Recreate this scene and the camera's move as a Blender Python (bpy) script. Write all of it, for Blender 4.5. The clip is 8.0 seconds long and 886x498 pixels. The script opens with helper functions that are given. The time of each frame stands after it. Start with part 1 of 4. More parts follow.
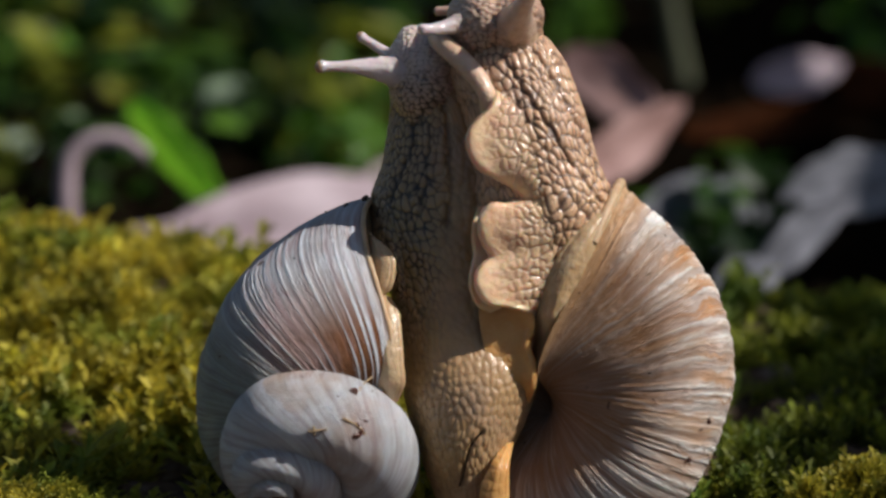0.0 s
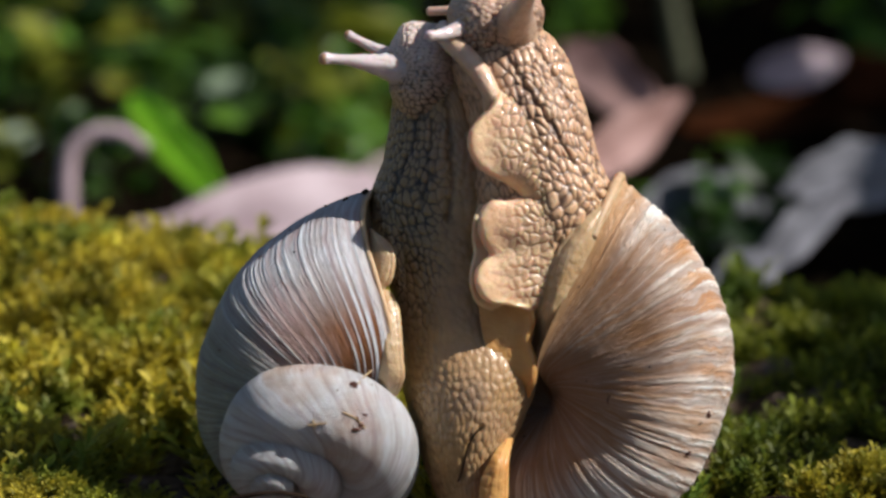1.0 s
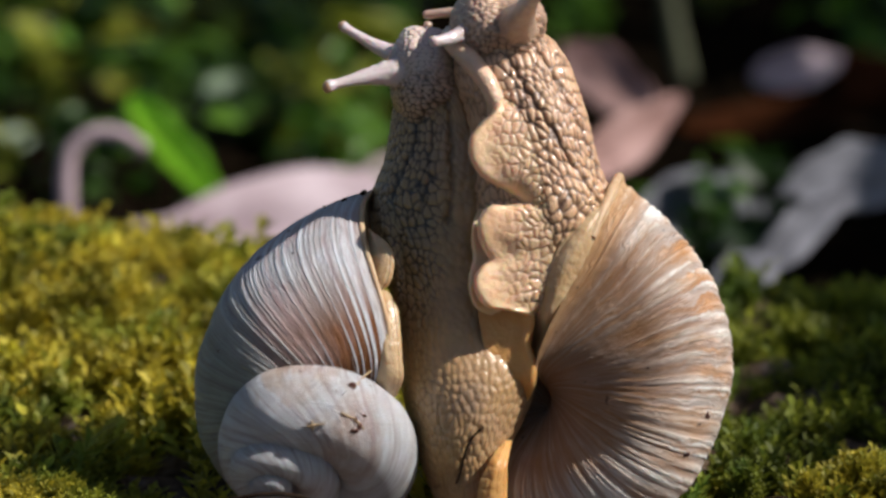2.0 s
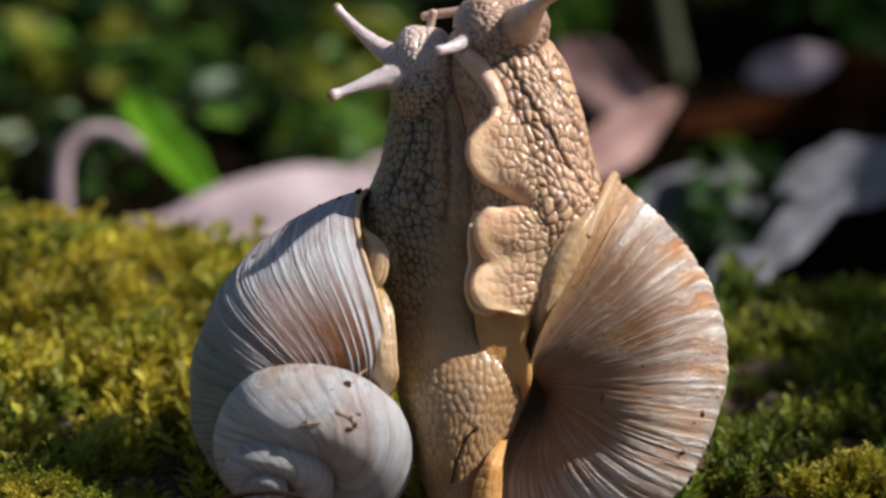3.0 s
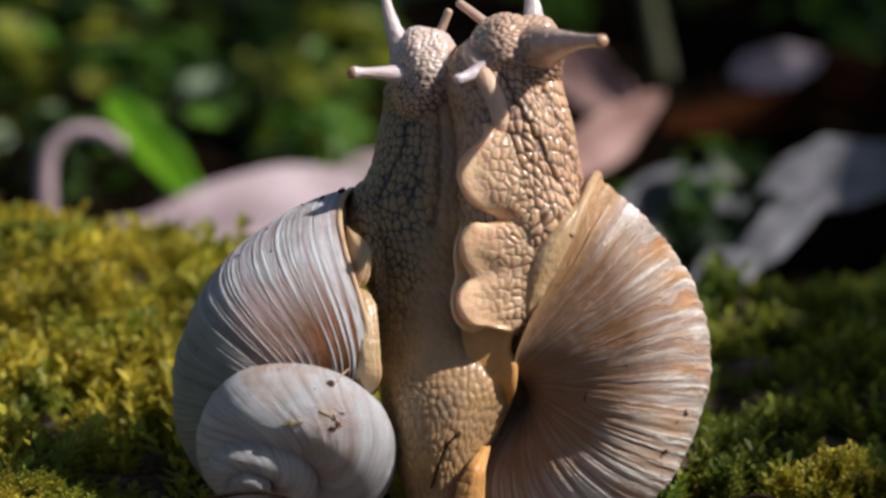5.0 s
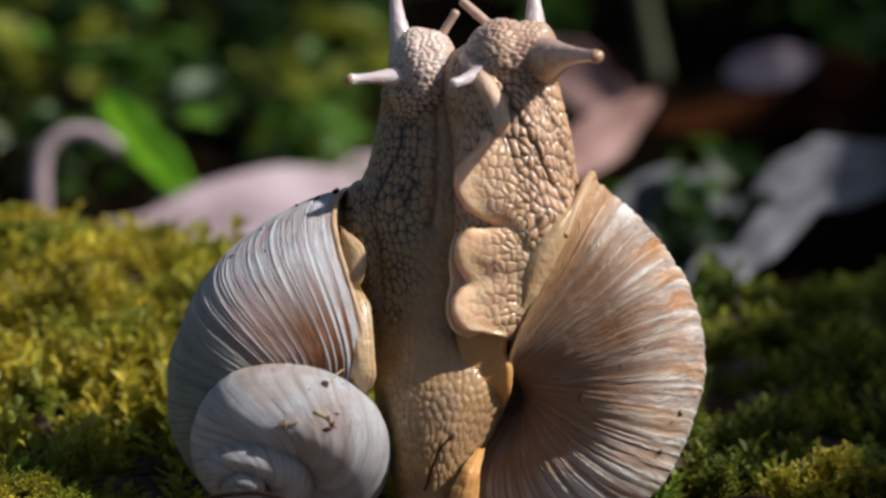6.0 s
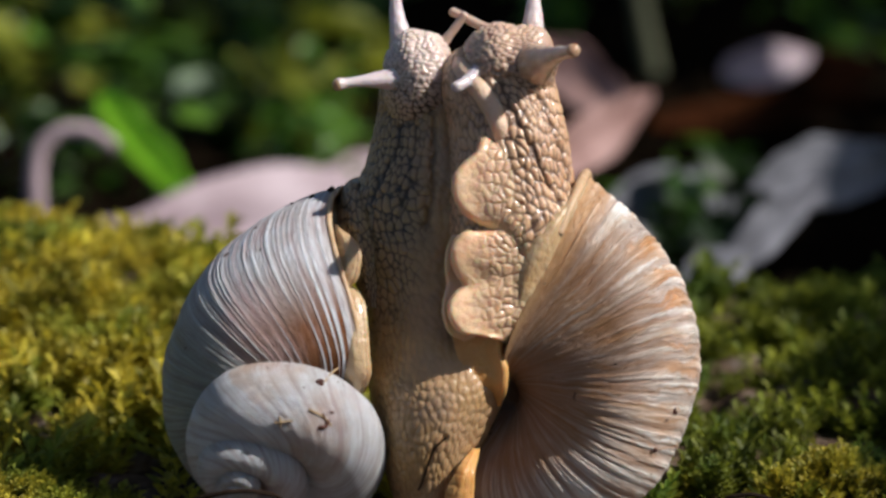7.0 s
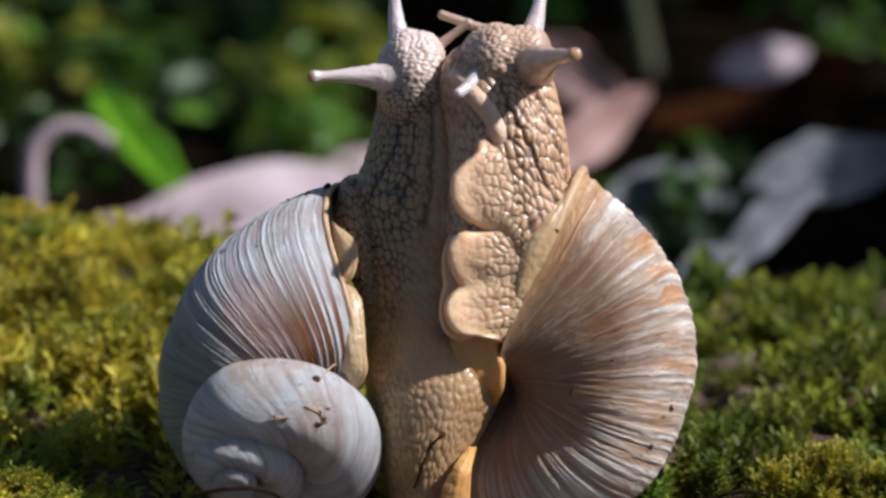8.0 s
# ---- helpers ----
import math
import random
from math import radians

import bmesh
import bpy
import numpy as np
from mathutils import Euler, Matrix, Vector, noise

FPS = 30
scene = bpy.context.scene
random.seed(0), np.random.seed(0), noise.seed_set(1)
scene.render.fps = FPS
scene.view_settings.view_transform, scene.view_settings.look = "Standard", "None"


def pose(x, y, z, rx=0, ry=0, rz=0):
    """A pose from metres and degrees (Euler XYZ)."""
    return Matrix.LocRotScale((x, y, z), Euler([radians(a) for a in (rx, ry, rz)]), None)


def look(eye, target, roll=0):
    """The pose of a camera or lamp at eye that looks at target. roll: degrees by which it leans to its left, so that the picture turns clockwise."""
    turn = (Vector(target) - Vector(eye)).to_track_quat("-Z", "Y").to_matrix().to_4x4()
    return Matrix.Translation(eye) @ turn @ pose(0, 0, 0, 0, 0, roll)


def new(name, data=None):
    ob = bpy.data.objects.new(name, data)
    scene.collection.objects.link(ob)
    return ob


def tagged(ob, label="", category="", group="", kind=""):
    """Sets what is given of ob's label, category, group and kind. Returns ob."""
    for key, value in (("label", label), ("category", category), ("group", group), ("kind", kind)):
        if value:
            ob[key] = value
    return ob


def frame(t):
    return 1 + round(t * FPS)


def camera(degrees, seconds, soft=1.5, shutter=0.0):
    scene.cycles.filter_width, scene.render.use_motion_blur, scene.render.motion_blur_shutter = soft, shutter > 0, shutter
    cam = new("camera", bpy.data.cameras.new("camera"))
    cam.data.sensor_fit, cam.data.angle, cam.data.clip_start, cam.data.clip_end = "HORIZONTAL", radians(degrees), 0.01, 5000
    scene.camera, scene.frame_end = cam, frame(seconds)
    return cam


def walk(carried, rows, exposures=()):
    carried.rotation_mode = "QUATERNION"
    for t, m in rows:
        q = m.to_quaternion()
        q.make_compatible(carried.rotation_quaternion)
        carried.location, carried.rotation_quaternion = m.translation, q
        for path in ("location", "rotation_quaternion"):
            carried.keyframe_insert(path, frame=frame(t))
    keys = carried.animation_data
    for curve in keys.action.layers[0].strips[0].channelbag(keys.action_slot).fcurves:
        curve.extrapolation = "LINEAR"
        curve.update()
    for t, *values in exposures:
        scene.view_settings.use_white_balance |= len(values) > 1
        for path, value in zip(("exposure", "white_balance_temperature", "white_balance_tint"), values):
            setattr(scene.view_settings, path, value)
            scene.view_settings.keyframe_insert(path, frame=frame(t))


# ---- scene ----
MM = 0.001
PITCH, DIST, HIGH = radians(12), 0.511, 0.0415
# frame of the snails: u to the right, v up and w towards the lens
FRAME = Matrix(((1, 0, 0, 0),
                (0, math.sin(PITCH), -math.cos(PITCH), 0),
                (0, math.cos(PITCH), math.sin(PITCH), HIGH),
                (0, 0, 0, 1)))
EYE = FRAME @ Vector((0, 0, DIST))

# ---- camera: on a tripod, slowly panned ----
cam = camera(14.0, 8.0, soft=2.8)
cam.data.dof.use_dof = True
cam.data.dof.focus_distance = 0.507
cam.data.dof.aperture_fstop = 17
cam.data.dof.aperture_blades = 0


def aim(right, down):
    return look(EYE, FRAME @ Vector((right * 0.08 * MM, -down * 0.08 * MM, 0)))


PAN = ((0, 0, 0), (0.5, 0.5, 8), (1, 0, 11), (1.5, 0.5, 9), (3, 10, 12), (3.5, 18, 13), (4, 25, 12.3), (4.5, 32, 13),
       (6, 47, 12), (6.5, 52, 14), (7, 55, 15), (7.5, 58, 15.5), (8, 61, 21))
walk(cam, [(t, aim(r, d)) for t, r, d in PAN], [(0, -0.22, 6350, 10), (1, 0.10, 6400, 10), (3, 0.06, 6450, 11), (4.5, 0.03, 6500, 12), (6.4, -0.06, 6400, 10), (7, 0.05, 6350, 10), (7.5, -0.04, 6150, 10), (8, 0.10, 6000, 10)])

# ---- light: sun from the upper right and a little from the front ----
SUN = (FRAME.to_3x3() @ Vector((0.70, 0.64, 0.30))).normalized()
world = bpy.data.worlds.new("sky")
world.use_nodes = True
scene.world = world
sky = world.node_tree.nodes.new("ShaderNodeTexSky")
sky.sky_type = "NISHITA"
sky.sun_disc = False
sky.sun_elevation = math.asin(SUN.z)
sky.sun_rotation = math.atan2(SUN.x, SUN.y)
world.node_tree.links.new(sky.outputs[0], world.node_tree.nodes["Background"].inputs[0])
world.node_tree.nodes["Background"].inputs[1].default_value = 0.058
sun = new("sun", bpy.data.lights.new("sun", "SUN"))
sun.data.energy, sun.data.angle, sun.data.color = 5.0, radians(0.6), (1.0, 0.94, 0.88)
sun.matrix_world = look(SUN, (0, 0, 0))


# ---- materials ----
def material(name, rough=0.6, spec=0.5, sss=0.0, radius=(0.6, 0.3, 0.15), coat=0.0):
    m = bpy.data.materials.new(name)
    m.use_nodes = True
    b = m.node_tree.nodes["Principled BSDF"]
    b.inputs["Roughness"].default_value = rough
    b.inputs["Specular IOR Level"].default_value = spec
    b.inputs["Coat Weight"].default_value = coat
    b.inputs["Coat Roughness"].default_value = 0.13
    if sss:
        b.inputs["Subsurface Weight"].default_value = sss
        b.inputs["Subsurface Radius"].default_value = radius
        b.inputs["Subsurface Scale"].default_value = 0.0025
    return m, m.node_tree, b


def node(tree, kind, **values):
    n = tree.nodes.new(kind)
    for key, value in values.items():
        n.inputs[key.replace("_", " ")].default_value = value
    return n


def ramp(tree, source, *stops):
    r = tree.nodes.new("ShaderNodeValToRGB")
    e = r.color_ramp.elements
    while len(e) < len(stops):
        e.new(0.5)
    for el, (at, col) in zip(e, stops):
        el.position, el.color = at, (*col, 1)
    tree.links.new(source, r.inputs[0])
    return r.outputs[0]


def mix(tree, how, fac, a, b):
    m = tree.nodes.new("ShaderNodeMix")
    m.data_type, m.blend_type = "RGBA", how
    for socket, value in ((m.inputs[0], fac), (m.inputs[6], a), (m.inputs[7], b)):
        if isinstance(value, (int, float)):
            socket.default_value = value
        elif isinstance(value, tuple):
            socket.default_value = (*value, 1)
        else:
            tree.links.new(value, socket)
    return m.outputs[2]


def attribute(tree, name):
    a = tree.nodes.new("ShaderNodeAttribute")
    a.attribute_name = name
    return a.outputs["Fac"]


def grain(tree, scale, detail=4.0, rough=0.6, vector=None):
    n = node(tree, "ShaderNodeTexNoise", Scale=scale, Detail=detail, Roughness=rough)
    if vector is None:
        vector = tree.nodes.new("ShaderNodeTexCoord").outputs["Object"]
    tree.links.new(vector, n.inputs["Vector"])
    return n.outputs["Fac"]


def bump(tree, bsdf, height, strength, distance):
    b = node(tree, "ShaderNodeBump", Strength=strength, Distance=distance)
    tree.links.new(height, b.inputs["Height"])
    tree.links.new(b.outputs[0], bsdf.inputs["Normal"])


def join_xyz(tree, x, y, fx, fy):
    c = tree.nodes.new("ShaderNodeCombineXYZ")
    for i, (s, f) in enumerate(((x, fx), (y, fy))):
        m = tree.nodes.new("ShaderNodeMath")
        m.operation = "MULTIPLY"
        m.inputs[1].default_value = f
        tree.links.new(s, m.inputs[0])
        tree.links.new(m.outputs[0], c.inputs[i])
    return c.outputs[0]


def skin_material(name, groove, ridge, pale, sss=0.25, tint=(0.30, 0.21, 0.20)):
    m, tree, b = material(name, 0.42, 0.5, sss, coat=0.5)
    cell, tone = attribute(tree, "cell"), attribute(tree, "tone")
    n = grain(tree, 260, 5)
    # groove pigment, with the shade of the creases darkened into the colour too
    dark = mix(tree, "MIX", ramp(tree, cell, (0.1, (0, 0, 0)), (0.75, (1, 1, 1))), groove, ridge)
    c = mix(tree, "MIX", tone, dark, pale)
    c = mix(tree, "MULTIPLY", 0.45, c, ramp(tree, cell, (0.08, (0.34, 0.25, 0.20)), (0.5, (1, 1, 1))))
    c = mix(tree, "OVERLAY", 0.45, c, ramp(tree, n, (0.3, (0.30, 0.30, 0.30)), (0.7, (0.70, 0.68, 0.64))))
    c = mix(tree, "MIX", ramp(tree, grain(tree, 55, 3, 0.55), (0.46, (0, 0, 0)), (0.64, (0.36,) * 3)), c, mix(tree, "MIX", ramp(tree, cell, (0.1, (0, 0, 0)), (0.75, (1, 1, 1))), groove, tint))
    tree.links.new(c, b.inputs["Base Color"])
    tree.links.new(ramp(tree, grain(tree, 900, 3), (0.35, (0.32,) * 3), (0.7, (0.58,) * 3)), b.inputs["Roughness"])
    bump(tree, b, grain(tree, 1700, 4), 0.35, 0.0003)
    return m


def shell_material(name, base, band, deep, edge, shift, horn, stripe, line, olive=0.0, bend=0.09):
    m, tree, b = material(name, 0.5, 0.4, 0.15, (1.0, 0.6, 0.4))
    g, a = attribute(tree, "growth"), attribute(tree, "around")
    warp = tree.nodes.new("ShaderNodeMath")
    warp.operation = "MULTIPLY_ADD"
    warp.inputs[1].default_value = bend
    tree.links.new(grain(tree, 160, 3), warp.inputs[0])
    tree.links.new(g, warp.inputs[2])
    g = warp.outputs[0]
    wide = grain(tree, 1.0, 4, 0.6, join_xyz(tree, g, a, 11.0 + shift, 0.3))
    fine = grain(tree, 1.0, 4, 0.7, join_xyz(tree, g, a, 70.0, 0.5))
    blot = grain(tree, 95 + shift, 5, 0.62)
    c = mix(tree, "MIX", ramp(tree, wide, (0.50, (0, 0, 0)), (0.66, (1, 1, 1))), base, band)
    c = mix(tree, "MIX", ramp(tree, fine, (0.55, (0, 0, 0)), (0.72, (0.8,) * 3)), c, deep)
    c = mix(tree, "MIX", ramp(tree, blot, (0.5, (0, 0, 0)), (0.72, (0.4,) * 3)), c, edge)
    valley = ramp(tree, attribute(tree, "crest"), (0.40, (1, 1, 1)), (0.64, (0, 0, 0)))
    broad = ramp(tree, grain(tree, 1.0, 3, 0.5, join_xyz(tree, g, a, 7.0, 0.25)), (0.46, (0, 0, 0)), (0.54, (1, 1, 1)))
    gaps = ramp(tree, attribute(tree, "crest"), (0.60, (1, 1, 1)), (0.70, (0, 0, 0)))
    young = mix(tree, "MULTIPLY", 1.0, attribute(tree, "young"), mix(tree, "MIX", stripe, gaps, broad))
    c = mix(tree, "MIX", mix(tree, "MULTIPLY", 1.0, valley, (line, line, line)), c, deep)
    c = mix(tree, "MIX", young, c, horn)
    navel = tree.nodes.new("ShaderNodeMapRange")
    for i, v in enumerate((-0.72, -1.7, 0.0, 0.93)):
        navel.inputs[i + 1].default_value = v
    tree.links.new(a, navel.inputs[0])
    ray = mix(tree, "MULTIPLY", 1.0, navel.outputs[0], ramp(tree, grain(tree, 1.0, 4, 0.7, join_xyz(tree, g, a, 18.0, 0.4)), (0.35, (0.6,) * 3), (0.60, (1, 1, 1))))
    c = mix(tree, "MIX", ray, c, (0.40, 0.18, 0.055))
    # shaded left side of the body whorl, multiplied into the colour as olive grey
    whorl_shade = []
    for lo, hi in ((-0.7, -1.35), (-5.4, -4.2)):
        r = tree.nodes.new("ShaderNodeMapRange")
        for i, v in enumerate((lo, hi, 0.0, olive if lo > -1 else 1.0)):
            r.inputs[i + 1].default_value = v
        tree.links.new(g, r.inputs[0])
        whorl_shade.append(r.outputs[0])
    c = mix(tree, "MULTIPLY", mix(tree, "MULTIPLY", 1.0, whorl_shade[0], whorl_shade[1]), c, (0.50, 0.53, 0.45))
    rosy = mix(tree, "MULTIPLY", 1.0, ramp(tree, grain(tree, 70, 3, 0.5), (0.49, (0, 0, 0)), (0.62, (1, 1, 1))), ramp(tree, grain(tree, 1.0, 4, 0.7, join_xyz(tree, g, a, 40.0, 1.2)), (0.42, (0, 0, 0)), (0.60, (0.75,) * 3)))
    c = mix(tree, "MIX", mix(tree, "MULTIPLY", 1.0, rosy, (max(olive, 0.35),) * 3), c, (0.46, 0.29, 0.28))
    if olive:
        # tan callus just behind the mouth
        near = tree.nodes.new("ShaderNodeMath")
        near.operation = "COMPARE"
        near.inputs[1].default_value, near.inputs[2].default_value = -5.9, 0.55
        tree.links.new(mix(tree, "ADD", 1.0, g, mix(tree, "MULTIPLY", 1.0, blot, (0.9,) * 3)), near.inputs[0])
        c = mix(tree, "MIX", mix(tree, "MULTIPLY", 1.0, near.outputs[0], ramp(tree, blot, (0.40, (0, 0, 0)), (0.66, (0.6,) * 3))), c, (0.55, 0.36, 0.22))
    weather = grain(tree, 150, 6, 0.7)
    c = mix(tree, "MULTIPLY", 0.4, c, ramp(tree, weather, (0.3, (0.45, 0.46, 0.42)), (0.62, (1, 1, 1))))
    c = mix(tree, "MIX", attribute(tree, "rim"), c, edge)
    specks = grain(tree, 420, 2, 0.5)
    c = mix(tree, "MIX", ramp(tree, specks, (0.735, (0, 0, 0)), (0.76, (0.8,) * 3)), c, (0.10, 0.05, 0.03))
    tree.links.new(c, b.inputs["Base Color"])
    tree.links.new(ramp(tree, blot, (0.3, (0.42,) * 3), (0.7, (0.68,) * 3)), b.inputs["Roughness"])
    bump(tree, b, fine, 0.9, 0.0008)
    return m


def plain(name, dark, light, scale, rough=0.6, spec=0.4, sss=0.0, relief=0.2, depth=0.0004, coat=0.0, island=0.0, thin=0.0, patch=None):
    m, tree, b = material(name, rough, spec, sss, coat=coat)
    n = grain(tree, scale, 6, 0.65)
    c = ramp(tree, n, (0.3, dark), (0.7, light))
    if island:
        geo = tree.nodes.new("ShaderNodeNewGeometry").outputs["Random Per Island"]
        c = mix(tree, "OVERLAY", island, c, ramp(tree, geo, (0, (0.16, 0.20, 0.12)), (0.5, (0.5, 0.5, 0.45)), (1, (0.85, 0.80, 0.55))))
    if patch:
        c = mix(tree, "MIX", ramp(tree, grain(tree, 45, 3), (0.48, (0, 0, 0)), (0.64, (0.8,) * 3)), c, ramp(tree, n, (0.3, tuple(0.2 * v for v in patch)), (0.7, patch)))
    tree.links.new(c, b.inputs["Base Color"])
    bump(tree, b, grain(tree, scale * 5, 4), relief, depth)
    if thin:
        t = tree.nodes.new("ShaderNodeBsdfTranslucent")
        tree.links.new(c, t.inputs[0])
        both = tree.nodes.new("ShaderNodeMixShader")
        both.inputs[0].default_value = thin
        tree.links.new(b.outputs[0], both.inputs[1])
        tree.links.new(t.outputs[0], both.inputs[2])
        tree.links.new(both.outputs[0], tree.nodes["Material Output"].inputs[0])
    return m


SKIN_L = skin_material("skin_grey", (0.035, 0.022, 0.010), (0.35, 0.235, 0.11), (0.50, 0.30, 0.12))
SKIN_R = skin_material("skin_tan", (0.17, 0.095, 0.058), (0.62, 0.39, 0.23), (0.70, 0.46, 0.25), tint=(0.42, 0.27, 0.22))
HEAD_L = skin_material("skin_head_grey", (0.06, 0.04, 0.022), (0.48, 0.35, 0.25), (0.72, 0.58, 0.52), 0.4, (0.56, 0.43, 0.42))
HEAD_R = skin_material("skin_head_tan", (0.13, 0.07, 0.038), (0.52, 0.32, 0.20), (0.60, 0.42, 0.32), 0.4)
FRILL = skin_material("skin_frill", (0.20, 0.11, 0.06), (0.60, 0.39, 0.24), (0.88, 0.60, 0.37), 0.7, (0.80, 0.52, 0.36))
FOOT_FRONT = plain("foot_front", (0.64, 0.42, 0.28), (0.82, 0.60, 0.44), 300, 0.35, 0.5, 0.4, 0.6, 0.0005, coat=0.35)
FOOT = plain("foot_flesh", (0.55, 0.26, 0.07), (0.72, 0.42, 0.16), 120, 0.45, 0.4, 0.4, 0.4, 0.0005, coat=0.1)
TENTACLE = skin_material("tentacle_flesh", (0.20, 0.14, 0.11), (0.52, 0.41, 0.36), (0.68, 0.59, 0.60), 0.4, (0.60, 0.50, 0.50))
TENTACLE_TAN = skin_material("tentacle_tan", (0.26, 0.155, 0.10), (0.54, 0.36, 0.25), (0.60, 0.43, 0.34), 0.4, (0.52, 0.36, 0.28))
EYE_TIP = plain("eye_tip", (0.42, 0.24, 0.14), (0.52, 0.34, 0.22), 600, 0.3, 0.5, 0.3, 0.1)
MANTLE = plain("mantle_flesh", (0.46, 0.29, 0.14), (0.66, 0.49, 0.30), 160, 0.35, 0.5, 0.4, 0.4, 0.0006, coat=0.3)
SHELL_L = shell_material("shell_white", (0.82, 0.85, 0.90), (0.54, 0.49, 0.54), (0.24, 0.15, 0.10), (0.56, 0.46, 0.41), 0.0, (0.21, 0.072, 0.014), 0.0, 0.20, 1.0)
SHELL_R = shell_material("shell_cream", (0.92, 0.87, 0.81), (0.66, 0.45, 0.30), (0.26, 0.115, 0.06), (0.58, 0.33, 0.15), 4.0, (0.56, 0.25, 0.07), 1.0, 0.52, 0.0, 0.20)
LIP = plain("lip_tan", (0.42, 0.25, 0.12), (0.64, 0.46, 0.29), 260, 0.45, 0.4, 0.2, 0.4, 0.0004)
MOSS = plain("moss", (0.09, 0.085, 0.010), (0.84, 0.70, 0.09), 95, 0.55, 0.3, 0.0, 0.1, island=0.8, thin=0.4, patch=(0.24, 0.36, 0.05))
# greener moss for the right side, part of its shade put into the colour
MOSS_GREEN_SHADED = plain("moss_green_shaded", (0.035, 0.05, 0.008), (0.40, 0.43, 0.05), 95, 0.55, 0.3, 0.0, 0.1, island=0.8, thin=0.4, patch=(0.14, 0.27, 0.04))
# soil darker than its own tone: the woodland shade is in the colour
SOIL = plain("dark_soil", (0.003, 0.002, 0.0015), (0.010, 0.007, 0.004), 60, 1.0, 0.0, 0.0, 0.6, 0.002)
# grey of the dead leaves, lowered and blued to hold part of their shade
LITTER = plain("leaf_grey", (0.11, 0.115, 0.13), (0.33, 0.33, 0.37), 55, 0.6, 0.1, 0.0, 0.3, 0.0006, thin=0.3)
LITTER_PINK = plain("leaf_pink", (0.40, 0.28, 0.31), (0.86, 0.74, 0.78), 36, 0.55, 0.1, 0.0, 0.3, 0.0006, thin=0.3)
LITTER_DUSK = plain("leaf_dusk", (0.24, 0.13, 0.11), (0.55, 0.36, 0.33), 55, 0.6, 0.1, 0.0, 0.3, 0.0006, thin=0.3)
# leaf brown, strongly darkened in place of the shade it lies in
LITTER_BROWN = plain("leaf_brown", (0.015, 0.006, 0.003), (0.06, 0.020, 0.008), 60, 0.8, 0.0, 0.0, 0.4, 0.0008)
HERB_OLIVE = plain("herb_olive", (0.09, 0.12, 0.008), (0.32, 0.34, 0.04), 40, 0.45, 0.3, 0.0, 0.2, island=0.7, thin=0.4)
# darker copy of the herb green, shade among the plants put into its colour
HERB_SHADED = plain("herb_shaded", (0.004, 0.014, 0.002), (0.025, 0.06, 0.007), 40, 0.45, 0.3, 0.0, 0.2, island=0.7, thin=0.3)
PALE_LEAF = plain("leaf_pale_green", (0.30, 0.40, 0.26), (0.48, 0.58, 0.42), 60, 0.4, 0.5, 0.0, 0.2, thin=0.4)
BARK = plain("bark", (0.02, 0.013, 0.008), (0.09, 0.06, 0.04), 40, 0.9, 0.2, 0.0, 0.8, 0.004)
BLADE = plain("blade_green", (0.24, 0.58, 0.02), (0.42, 0.80, 0.05), 60, 0.4, 0.4, 0.0, 0.2, thin=0.55)
HERB = plain("herb_green", (0.03, 0.09, 0.006), (0.15, 0.30, 0.035), 40, 0.4, 0.4, 0.0, 0.2, island=0.7, thin=0.4)
STEM = plain("dry_stem", (0.34, 0.25, 0.26), (0.58, 0.45, 0.48), 80, 0.6)
STAIN = plain("dirt", (0.05, 0.018, 0.012), (0.16, 0.06, 0.04), 700, 0.7)
STRAW = plain("straw", (0.40, 0.27, 0.14), (0.55, 0.40, 0.22), 500, 0.6)
STALK = plain("stalk_olive", (0.03, 0.035, 0.015), (0.08, 0.085, 0.04), 80, 0.7)
TWIG = plain("twig_dark", (0.010, 0.007, 0.005), (0.035, 0.022, 0.015), 300, 0.95, 0.05)
# bark of the log under the moss
soil = SOIL.node_tree
wood = ramp(soil, grain(soil, 160, 6, 0.7), (0.32, (0.02, 0.013, 0.009)), (0.5, (0.11, 0.075, 0.05)), (0.7, (0.24, 0.20, 0.17)))
shader = soil.nodes["Principled BSDF"]
soil.links.new(mix(soil, "MIX", attribute(soil, "bark"), shader.inputs["Base Color"].links[0].from_socket, wood), shader.inputs["Base Color"])



# ---- building helpers ----
def mesh_of(name, verts, faces, smooth=True, **attrs):
    me = bpy.data.meshes.new(name)
    v = np.asarray(verts, dtype=np.float32)
    f = np.asarray(faces, dtype=np.int32)
    me.vertices.add(len(v))
    me.vertices.foreach_set("co", v.ravel())
    me.loops.add(f.size)
    me.loops.foreach_set("vertex_index", f.ravel())
    me.polygons.add(len(f))
    me.polygons.foreach_set("loop_start", np.arange(0, f.size, f.shape[1], dtype=np.int32))
    me.polygons.foreach_set("use_smooth", np.full(len(f), smooth))
    for key, values in attrs.items():
        a = me.attributes.new(key, "FLOAT", "POINT")
        a.data.foreach_set("value", np.asarray(values, dtype=np.float32).ravel())
    me.update(calc_edges=True)
    me.validate()
    return me


def part(name, me, mat, parent, label=""):
    ob = new(name, me)
    me.materials.append(mat)
    ob.parent = parent
    return tagged(ob, label)


def thing(name, me, mat, label, category, kind="", group=""):
    ob = new(name, me)
    me.materials.append(mat)
    return tagged(ob, label, category, group, kind)


def grid_faces(n, m, close_u=True):
    """Quads of an n (along) by m (around) grid."""
    i = np.arange(n - 1)[:, None]
    j = np.arange(m if close_u else m - 1)[None]
    k = (j + 1) % m
    return np.stack([i * m + j, i * m + k, (i + 1) * m + k, (i + 1) * m + j], -1).reshape(-1, 4)


